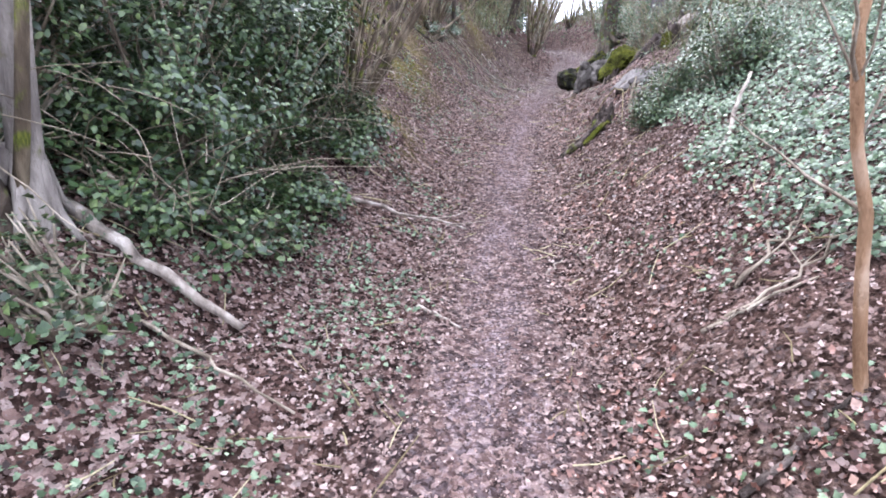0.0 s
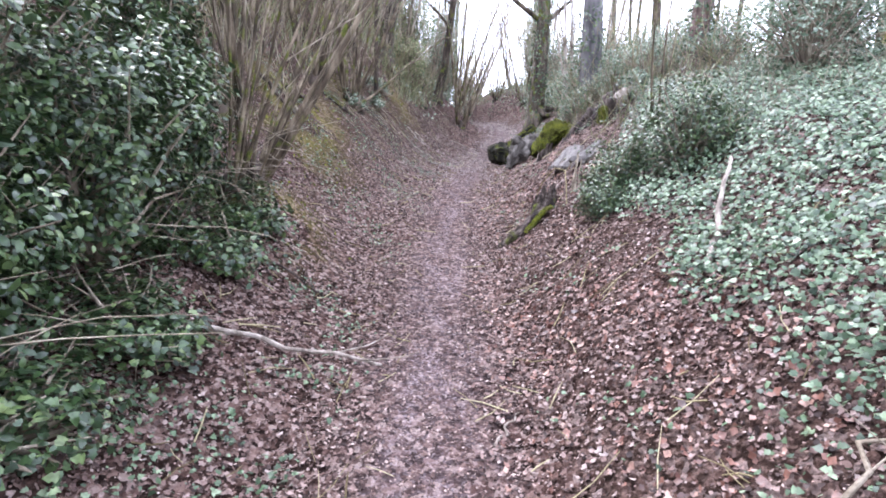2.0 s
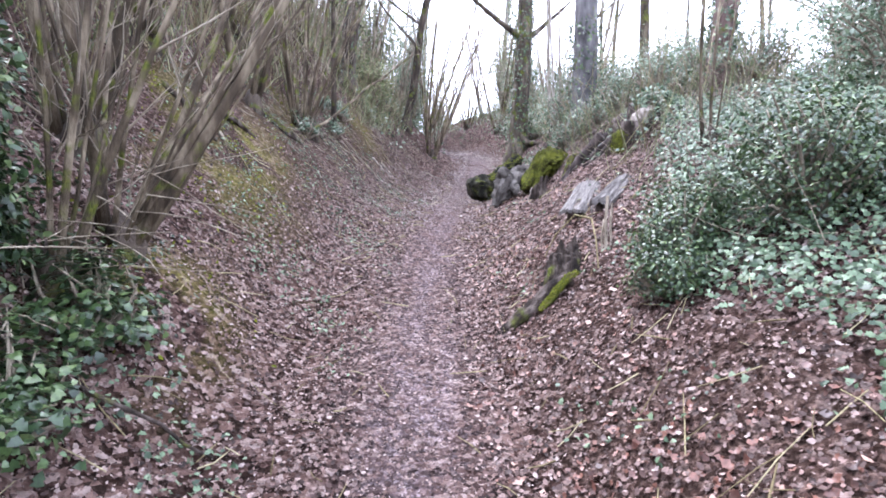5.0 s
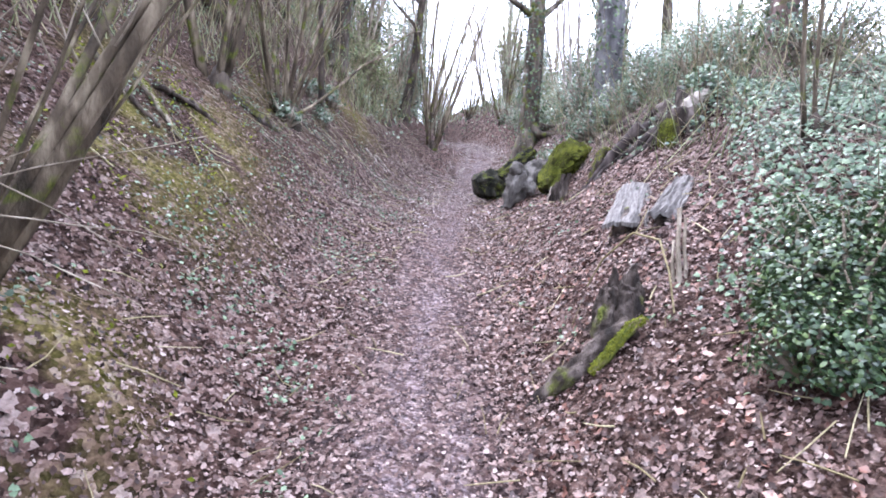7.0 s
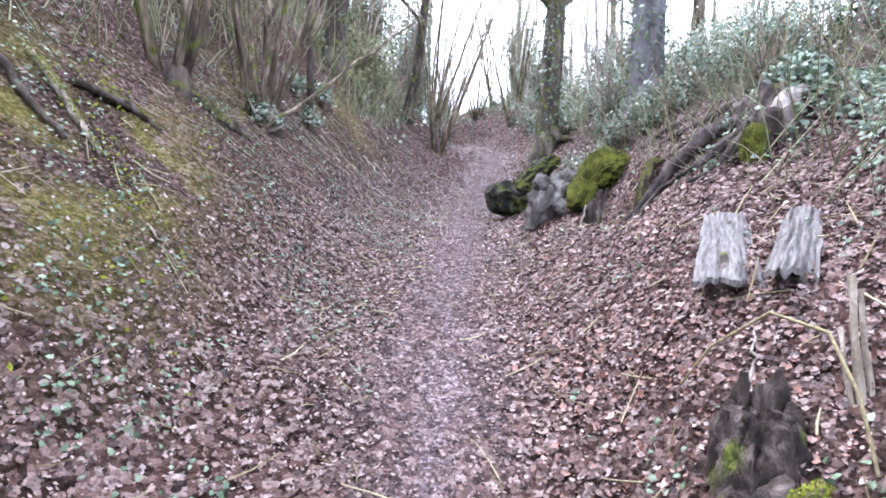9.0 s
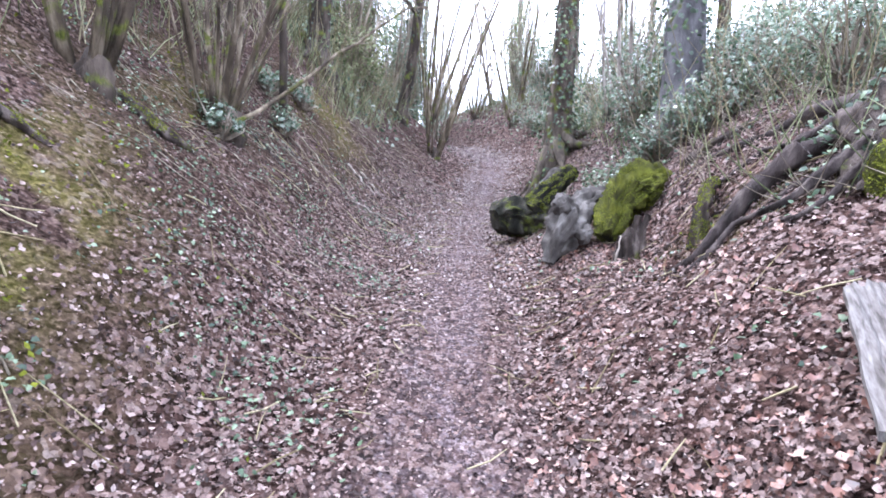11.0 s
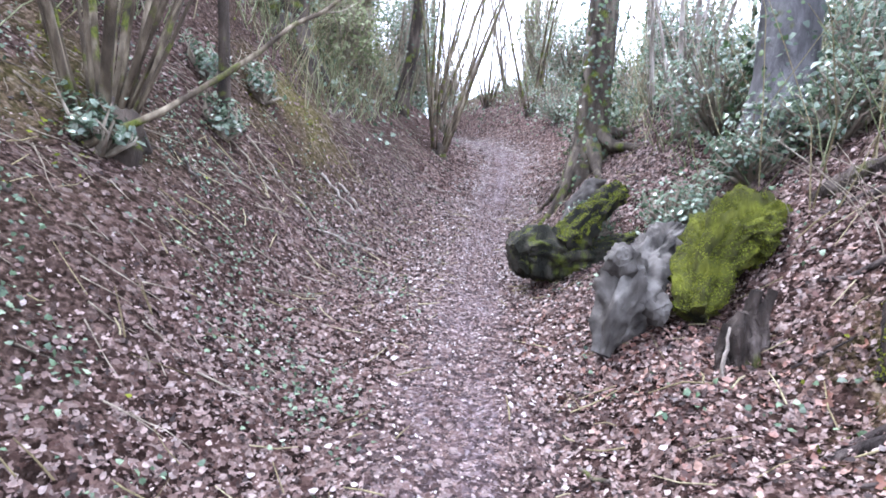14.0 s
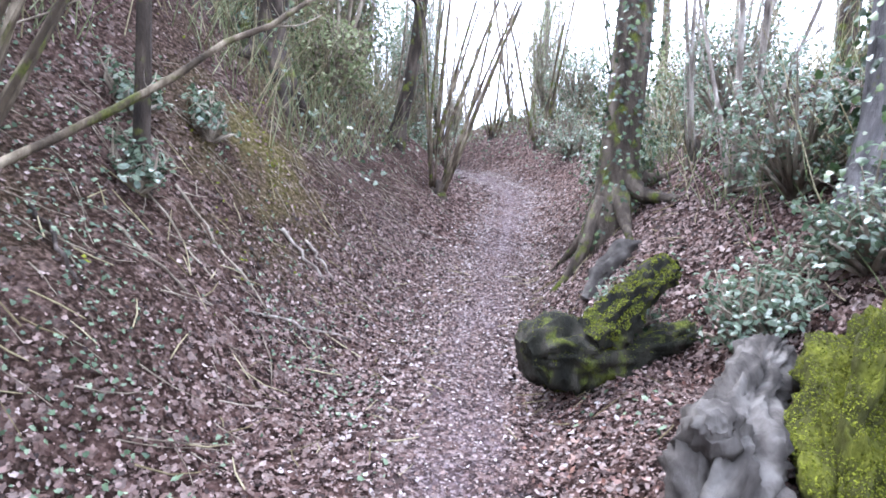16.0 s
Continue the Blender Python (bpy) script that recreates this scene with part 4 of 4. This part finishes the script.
def log_shape(points, radii, sides=22, lump=0.35, seed=0.0, fine=5, groove=0.0):
    """A knotty log: the line refined, roughened, then cut by ridges that run along it."""
    pts, rad = [], []
    for i in range(len(points) - 1):
        for j in range(fine):
            t = j / fine
            e = t * t * (3 - 2 * t)
            pts.append(Vector(points[i]).lerp(Vector(points[i + 1]), t))
            rad.append(radii[i] * (1 - e) + radii[i + 1] * e)
    pts.append(Vector(points[-1]))
    rad.append(radii[-1])
    s = Shape().tube(pts, rad, sides, lump, seed, caps=False)
    if groove:
        run = 0.0
        for i, p in enumerate(pts):
            run += (p - pts[max(i - 1, 0)]).length
            for k in range(sides):
                a = 2 * math.pi * k / sides
                twist = a + 0.8 * run + 0.5 * noise.noise(Vector((run * 4, seed, 0)))
                q = Vector((math.cos(twist), math.sin(twist), 0))
                ridge = 1.3 * noise.noise(q * 1.3 + Vector((seed, 0, run * 1.6))) - 1.6 * abs(noise.noise(q * 3.6 + Vector((seed, 0, run * 1.5)))) + 0.8 * noise.noise(q * 9 + Vector((0, seed, run * 5))) + 0.4 * noise.noise(Vector((k * 0.9, run * 40, seed)))
                n = i * sides + k
                s.v[n] = p + (s.v[n] - p) * (1 + groove * ridge)
    for ring in (range(sides - 1, -1, -1), range((len(pts) - 1) * sides, len(pts) * sides)):
        rim = [s.v[n].copy() for n in ring]
        mid = sum(rim, Vector()) / sides
        first = len(s.v)
        s.v += rim + [mid.lerp(v, 0.55) + (mid - (pts[len(pts) // 2])).normalized() * 0.02 * noise.noise(v * 30) for v in rim]
        for k in range(sides):
            a, b = first + k, first + (k + 1) % sides
            s.f.append((a, b, b + sides, a + sides))
        s.f.append(tuple(range(first + sides, first + 2 * sides)))
    return s


def tufts(ob, shape, count, seed, lo=0.006, hi=0.016, keep=0.1, mat=None):
    """Fine moss over those faces of a log that look upwards."""
    rng, pos, nrm, faces = random.Random(seed), [], [], []
    for f in shape.f:
        if len(f) == 4:
            a, b, c, d = (shape.v[i] for i in f)
            n = (c - a).cross(d - b)
            mid = (a + c) * 0.5
            if n.length > 1e-9 and n.normalized().z > keep + 0.5 * noise.noise(mid * 7):
                faces.append((a, b, c, d, n.normalized(), n.length))
    for a, b, c, d, n, _ in rng.choices(faces, [f[5] for f in faces], k=count):
        u, w = rng.random(), rng.random()
        pos.append(tuple(a.lerp(b, u).lerp(d.lerp(c, u), w) + n * rng.uniform(-0.002, 0.008)))
        nrm.append(tuple(n + Vector((rng.gauss(0, 0.5), rng.gauss(0, 0.5), rng.gauss(0, 0.5)))))
    leaves("moss_fuzz", OVAL, pos, nrm, [rng.uniform(lo, hi) for _ in pos], mat or MOSS_TUFT, ob, "fine bright moss tufts", seed)


def on(x, y, h=0.0):
    return (x, y, up(x, y) + h)


def logs():
    ob = thing("mossy_log", (2.85, 12.85, 2.4), "dark rotting log with green moss beside path", "log")
    body = log_shape([(2.58, 12.82, 2.58), (2.66, 12.84, 2.6), (2.86, 12.86, 2.62), (3.1, 12.88, 2.6), (3.45, 12.9, 2.64), (3.9, 12.95, 2.68), (4.25, 13.0, 2.7)], [0.12, 0.2, 0.25, 0.18, 0.15, 0.14, 0.1], 48, 0.3, 3, 9, 0.26)
    part("log", body, DARK_LOG, ob)
    stub = log_shape([(3.0, 12.84, 2.68), (3.16, 12.86, 2.84), (3.32, 12.88, 2.98), (3.5, 12.9, 3.14), (3.56, 12.92, 3.2)], [0.17, 0.14, 0.11, 0.12, 0.1], 36, 0.3, 8, 8, 0.32)
    part("branch_stub", stub, DARK_LOG, ob)
    tufts(ob, stub, 6500, 31, keep=0.3)
    tufts(ob, body, 2600, 34, 0.005, 0.012, 0.62)
    ob = thing("weathered_log", (2.9, 11.4, 2.4), "knotty weathered grey log lying against a mossy one", "log")
    part("log", log_shape([(3.45, 11.85, 2.9), (3.28, 11.7, 2.84), (3.08, 11.52, 2.76), (2.92, 11.38, 2.66), (2.8, 11.28, 2.55), (2.7, 11.22, 2.4), (2.63, 11.18, 2.24)], [0.09, 0.12, 0.14, 0.15, 0.155, 0.115, 0.06], 52, 0.3, 14, 9, 0.34), GREY_WOOD, ob)
    part("knot", log_shape([(2.84, 11.34, 2.68), (2.77, 11.27, 2.76), (2.74, 11.24, 2.79), (2.73, 11.22, 2.8)], [0.13, 0.1, 0.075, 0.04], 28, 0.3, 6, 6, 0.26), GREY_WOOD, ob)
    part("knot", log_shape([(2.86, 11.3, 2.56), (2.92, 11.18, 2.5), (2.94, 11.12, 2.48), (2.945, 11.1, 2.478)], [0.12, 0.085, 0.065, 0.035], 26, 0.3, 9, 6, 0.3), GREY_WOOD, ob)
    ob = thing("moss_covered_log", (3.4, 11.3, 2.6), "stout log thickly covered in yellow-green moss", "log")
    moss = log_shape([(3.1, 11.08, 2.48), (3.17, 11.14, 2.58), (3.27, 11.24, 2.76), (3.42, 11.32, 2.9), (3.6, 11.36, 2.96), (3.78, 11.4, 2.95), (4.0, 11.46, 2.93)], [0.09, 0.14, 0.18, 0.2, 0.18, 0.13, 0.06], 56, 0.35, 22, 10, 0.42)
    part("log", moss, MOSS, ob, "thick yellow-green moss")
    tufts(ob, moss, 20000, 32, 0.005, 0.013, 0.15)
    ob = thing("rotten_stump", on(3.12, 10.75), "small jagged rotten stump in leaf litter", "stump")
    for k, (dx, dy, h, r) in enumerate([(0, 0, 0.24, 0.06), (0.06, 0.03, 0.28, 0.05), (-0.05, 0.02, 0.2, 0.04), (0.03, -0.05, 0.12, 0.045), (0.1, -0.01, 0.25, 0.035), (-0.09, -0.03, 0.1, 0.03)]):
        part("splinter", log_shape([on(3.12 + dx, 10.75 + dy, -0.05), on(3.12 + dx * 1.2, 10.75 + dy, h * 0.6), on(3.12 + dx * 1.4 + 0.02, 10.75 + dy, h)], [r * 1.4, r, r * 0.5], 16, 0.6, 40 + k, 6, 0.2), ROT_WOOD, ob)
    stick("fallen_branch", (2.95, 10.62), (3.03, 10.7), 0.012, PALE_WOOD, "pale broken stick leaning on the rotten stump", 47, 0.01, 0.2)
    ob = thing("fallen_log", on(3.75, 14.05), "grey weathered lump of wood among ivy", "log")
    part("log", log_shape([on(3.45, 13.95, 0.05), on(3.6, 14.0, 0.1), on(3.8, 14.05, 0.1), on(4.0, 14.1, 0.0)], [0.045, 0.08, 0.085, 0.04], 26, 0.6, 50, 7, 0.14), GREY_WOOD, ob)
    ob = thing("mossy_root", on(3.35, 10.2), "small upright root capped with yellow moss", "root")
    cap = log_shape([on(3.28, 10.1, -0.04), on(3.31, 10.13, 0.08), on(3.36, 10.18, 0.16), on(3.46, 10.26, 0.18), on(3.6, 10.38, 0.08)], [0.07, 0.06, 0.055, 0.05, 0.03], 20, 0.5, 77, 6, 0.14)
    part("root", cap, ROT_WOOD, ob)
    tufts(ob, cap, 1800, 78, keep=0.2)


logs()


def split_wood(name, turn):
    """Grey split timber with its grain along one level direction."""
    m, n, l, b = material(name, 0.85, 0.25)
    co, mp, st = n.new("ShaderNodeTexCoord"), n.new("ShaderNodeMapping"), n.new("ShaderNodeMapping")
    mp.inputs["Rotation"].default_value = (0, 0, -turn)
    st.inputs["Scale"].default_value = (5, 75, 30)
    gr = n.new("ShaderNodeTexNoise")
    gr.inputs["Scale"].default_value, gr.inputs["Detail"].default_value = 1.0, 7
    l.new(co.outputs["Object"], mp.inputs["Vector"])
    l.new(mp.outputs["Vector"], st.inputs["Vector"])
    l.new(st.outputs["Vector"], gr.inputs["Vector"])
    r = ramp(n, [(0.3, (0.05, 0.043, 0.038)), (0.5, (0.115, 0.102, 0.094)), (0.72, (0.175, 0.16, 0.15))])
    l.new(gr.outputs["Fac"], r.inputs["Fac"])
    l.new(r.outputs["Color"], b.inputs["Base Color"])
    add_bump(n, l, b, gr.outputs["Fac"], 0.8, 0.01)
    return m


def broken_slab(x, y, turn, seed, length=0.5, width=0.19):
    """A split half-shell of a fallen trunk, its jagged lower end held off the bank."""
    ob = thing("broken_slab", on(x, y), "pale weathered slab of hollow broken log", "log", "broken slabs on the bank")
    s = Shape()
    cols, rows = 19, 16
    way = Vector((math.cos(turn), math.sin(turn), 0))
    side = Vector((-way.y, way.x, 0))
    z0, z1 = up(x, y), up(x + way.x * length, y + way.y * length)
    for layer in (0, 1):
        for i in range(rows):
            for j in range(cols):
                u, w = i / (rows - 1), j / (cols - 1) * 2 - 1
                tear = 0.22 * noise.noise(Vector((w * 2.3, seed * 3.1, 0))) + 0.06 * noise.noise(Vector((w * 8, seed * 5.3, 1)))
                ragged = 0.1 * noise.noise(Vector((w * 5, seed * 2.1, 4)))
                p = way * (u * length + tear * (1 - u) ** 2 + ragged * u * u) + side * (w * width * 0.5 * (1 - 0.25 * u) + 0.012 * noise.noise(Vector((u * 5, seed, w))))
                h = 0.03 * (1 - w * w) + 0.03 * noise.noise(Vector((u * 2, w * 5, seed))) + 0.07 * (1 - u) - (0.03 + 0.012 * noise.noise(Vector((u * 6, w * 6, seed + 9))) if layer else 0)
                s.v.append(Vector((x + p.x, y + p.y, z0 + (z1 - z0) * u + 0.035 + h)))
    k = rows * cols
    for i in range(rows - 1):
        for j in range(cols - 1):
            a = i * cols + j
            s.f.append((a, a + 1, a + cols + 1, a + cols))
            s.f.append((k + a, k + a + cols, k + a + cols + 1, k + a + 1))
    ring = [j for j in range(cols)] + [i * cols + cols - 1 for i in range(1, rows)] + [(rows - 1) * cols + j for j in range(cols - 2, -1, -1)] + [i * cols for i in range(rows - 2, 0, -1)]
    for a, b in zip(ring, ring[1:] + ring[:1]):
        s.f.append((a, k + a, k + b, b))
    part("shell", s, split_wood("split_wood_%d" % seed, turn), ob, smooth=False)
    # Dark solid under the shell stands in for the shade of its hollow.
    core = log_shape([on(x + way.x * t, y + way.y * t, 0.0) for t in (0.07, 0.2, 0.4)], [width * 0.3, width * 0.32, width * 0.2], 16, 0.4, seed, 4, 0.15)
    part("hollow_fill", core, ROT_WOOD, ob, "dark fill of the shaded hollow")


broken_slab(2.45, 7.85, 0.95, 1, 0.72, 0.31)
broken_slab(2.57, 7.62, 0.75, 2, 0.64, 0.21)


def root_stump():
    ob = thing("rotten_root", on(1.8, 6.9), "dark rotten root with mossy edge by the path", "root")
    plank = log_shape([on(1.5, 7.03, -0.04), on(1.6, 7.02, 0.0), on(1.72, 7.0, 0.03), on(1.88, 6.97, 0.05), on(2.02, 6.93, 0.04)], [0.03, 0.06, 0.07, 0.07, 0.05], 32, 0.35, 12, 9, 0.26)
    part("root", plank, ROT_WOOD, ob)
    edge = log_shape([on(1.78, 6.9, 0.02), on(1.88, 6.89, 0.06), on(1.98, 6.88, 0.09), on(2.05, 6.88, 0.08)], [0.02, 0.028, 0.03, 0.02], 14, 0.4, 19, 6, 0.2)
    part("mossy_edge", edge, MOSSY_BARK, ob)
    tufts(ob, edge, 1500, 38, keep=0.0)
    part("stump", log_shape([on(2.04, 7.14, -0.1), on(2.04, 7.14, 0.02), on(2.05, 7.15, 0.1), on(2.07, 7.17, 0.15)], [0.17, 0.14, 0.12, 0.1], 40, 0.4, 17, 9, 0.4), ROT_WOOD, ob)
    for k in range(11):
        a = 2 * math.pi * k / 11 + 0.3
        c, t = math.cos(a) * 0.11, math.sin(a) * 0.11
        h = 0.17 + 0.12 * noise.noise(Vector((k * 1.7, 3, 0))) + (0.05 if math.sin(a) > 0 else -0.05)
        part("splinter", log_shape([on(2.05 + c, 7.15 + t, -0.02), on(2.05 + c, 7.15 + t, h * 0.6), on(2.06 + c * 0.9, 7.16 + t * 0.9, h)], [0.05, 0.036, 0.014], 12, 0.5, 90 + k, 5, 0.35), ROT_WOOD, ob)
    slat = thing("split_stick", on(2.38, 7.1), "dull brown split stick standing in the ivy", "branch")
    for k, (dx, h, r) in enumerate(((0, 0.34, 0.016), (0.04, 0.25, 0.012), (-0.03, 0.18, 0.01))):
        part("splinter", log_shape([on(2.36 + dx, 7.05, -0.05), on(2.38 + dx, 7.12, h * 0.5), on(2.43 + dx, 7.2, h)], [r, r, r * 0.8], 9, 0.3, 300 + k, 4, 0.2), TWIG, slat)
    vine = thing("dry_vine", on(2.1, 6.95), "thin pale dry vine hanging over the stump", "vine")
    part("vine", log_shape([on(2.2, 6.85, 0.0), on(2.22, 6.95, 0.18), on(2.25, 7.1, 0.3), on(2.2, 7.3, 0.34), on(2.12, 7.5, 0.2), on(2.08, 7.62, 0.02)], [0.006, 0.006, 0.007, 0.006, 0.006, 0.005], 6, 0.2, 310, 4), DRY, vine)


root_stump()


def root_mass():
    ob = thing("upturned_root_mass", on(3.6, 9.1), "mossy root mass of an old stump with roots", "stump")
    part("stump", log_shape([on(3.5, 9.0, -0.14), on(3.58, 9.08, 0.02), on(3.72, 9.2, 0.1), on(3.95, 9.36, 0.12), on(4.2, 9.5, 0.02)], [0.16, 0.2, 0.2, 0.17, 0.1], 36, 0.7, 33, 9, 0.2), ROT_WOOD, ob)
    part("broken_face", log_shape([on(3.52, 8.9, 0.22), on(3.64, 8.96, 0.22), on(3.82, 9.04, 0.21), on(3.96, 9.12, 0.18)], [0.03, 0.06, 0.065, 0.03], 20, 0.6, 36, 6, 0.2), PALE_WOOD, ob, "pale splintered wood")
    cover = log_shape([on(3.42, 8.9, -0.04), on(3.44, 8.93, 0.1), on(3.5, 8.98, 0.2)], [0.08, 0.09, 0.05], 18, 0.6, 37, 6, 0.12)
    part("mossy_side", cover, MOSS, ob, "yellow-green moss")
    tufts(ob, cover, 2200, 39, keep=-0.3)
    r = np.random.default_rng(5)
    x, y = r.normal(4.0, 0.3, 1500), r.normal(9.1, 0.3, 1500)
    leaves("ivy", LOBED, np.stack([x, y, ground_z(x, y) + 0.05 + 0.4 * np.exp(-((x - 3.9) ** 2 + (y - 9.2) ** 2) / 0.12) * r.uniform(0.6, 1.1, 1500)], 1), r.normal(0, 0.5, (1500, 3)) + (-0.3, -0.4, 0.8), r.uniform(0.03, 0.06, 1500), PALE_IVY, ob, "trailing ivy", 8)
    runs = [((3.55, 9.15), (2.75, 9.85), 0.05), ((3.9, 9.3), (2.95, 10.0), 0.06), ((4.0, 9.4), (3.5, 10.9), 0.06), ((4.3, 9.5), (3.75, 11.2), 0.06), ((3.6, 9.2), (3.05, 9.75), 0.035), ((3.5, 9.0), (2.95, 9.4), 0.03), ((4.1, 9.4), (3.2, 10.5), 0.035), ((3.9, 9.2), (3.3, 9.8), 0.03), ((3.5, 9.5), (2.72, 10.05), 0.055)]
    rng = random.Random(44)
    mat = bark("root_bark", (0.009, 0.007, 0.006), (0.042, 0.032, 0.029), (0.125, 0.10, 0.088), 0.0)
    for k, (a, b, r) in enumerate(runs):
        pts = []
        for j in range(7):
            t = j / 6
            w = 0.1 * math.sin(math.pi * t)
            pts.append(on(a[0] + (b[0] - a[0]) * t + rng.uniform(-w, w), a[1] + (b[1] - a[1]) * t + rng.uniform(-w, w), 0.16 * (1 - t) ** 2 + rng.uniform(-0.02, 0.03) - 0.02 * t))
        part("root", log_shape(pts, [r * (0.62 if k in (1, 3, 8) else 0.4) * (1.6 - 1.2 * j / 6) * rng.uniform(0.8, 1.25) for j in range(7)], 14, 0.4, 60 + k, 5, 0.12), mat, ob)


root_mass()


def arching_stem():
    """The long bough that leans out from the coppice over the bank."""
    ob = thing("arching_bough", on(-0.3, 12.2), "long bare bough arching over the bank", "branch")
    pts = [on(-0.3, 11.9, 0.0), (0.05, 12.2, 3.55), (0.18, 12.4, 3.7), (0.35, 12.58, 3.88), (0.53, 12.75, 4.07), (0.76, 12.93, 4.34), (0.98, 13.07, 4.5), (1.19, 13.2, 4.72), (1.6, 13.5, 5.1), (2.1, 13.9, 5.3)]
    s = log_shape(pts, [0.03, 0.022, 0.02, 0.02, 0.019, 0.018, 0.017, 0.014, 0.01, 0.004], 8, 0.2, 71, 3)
    part("bough", s, HAZEL, ob)
    tw = Shape()
    twigs(tw, random.Random(5), [Vector(p) for p in pts], [0.02] * len(pts), 7, 0.7, 0.007, 0.3, 2)
    part("brushwood", tw, TWIG, ob)


arching_stem()


def bank_roots():
    """Roots and mossy poles that break out of the steep soil."""
    for name, label, line, r, mat, moss, seed in (
            ("dark_root", "dark root ledge jutting from the mossy bank", [(-1.11, 9.81), (-0.93, 9.97), (-0.71, 10.04)], (0.03, 0.05, 0.045, 0.02), ROT_WOOD, 900, 501),
            ("mossy_pole", "pale rotting pole with moss lying down the bank", [(-1.4, 9.63), (-1.12, 9.45), (-0.82, 9.25)], (0.03, 0.035, 0.032, 0.022), TWIG, 1500, 502),
            ("dark_root", "thick dark root crossing the bank", [(3.88, 11.21), (4.01, 10.92), (4.24, 10.76)], (0.035, 0.055, 0.05, 0.035), ROT_WOOD, 0, 503),
            ("dark_root", "mossy root ledge below old stems", [(-0.82, 11.21), (-0.42, 11.01), (-0.25, 11.13)], (0.03, 0.05, 0.05, 0.02), ROT_WOOD, 1300, 504)):
        ob = thing(name, on(*line[0]), label, "root")
        a, b, c = line
        mid = ((a[0] + b[0]) / 2, (a[1] + b[1]) / 2)
        shape = log_shape([on(*a, 0.0), on(*mid, 0.03), on(*b, 0.035), on(*c, 0.0)], r, 18, 0.35, seed, 8, 0.26)
        part("root", shape, mat, ob)
        if moss:
            tufts(ob, shape, moss, seed, keep=0.35)


bank_roots()
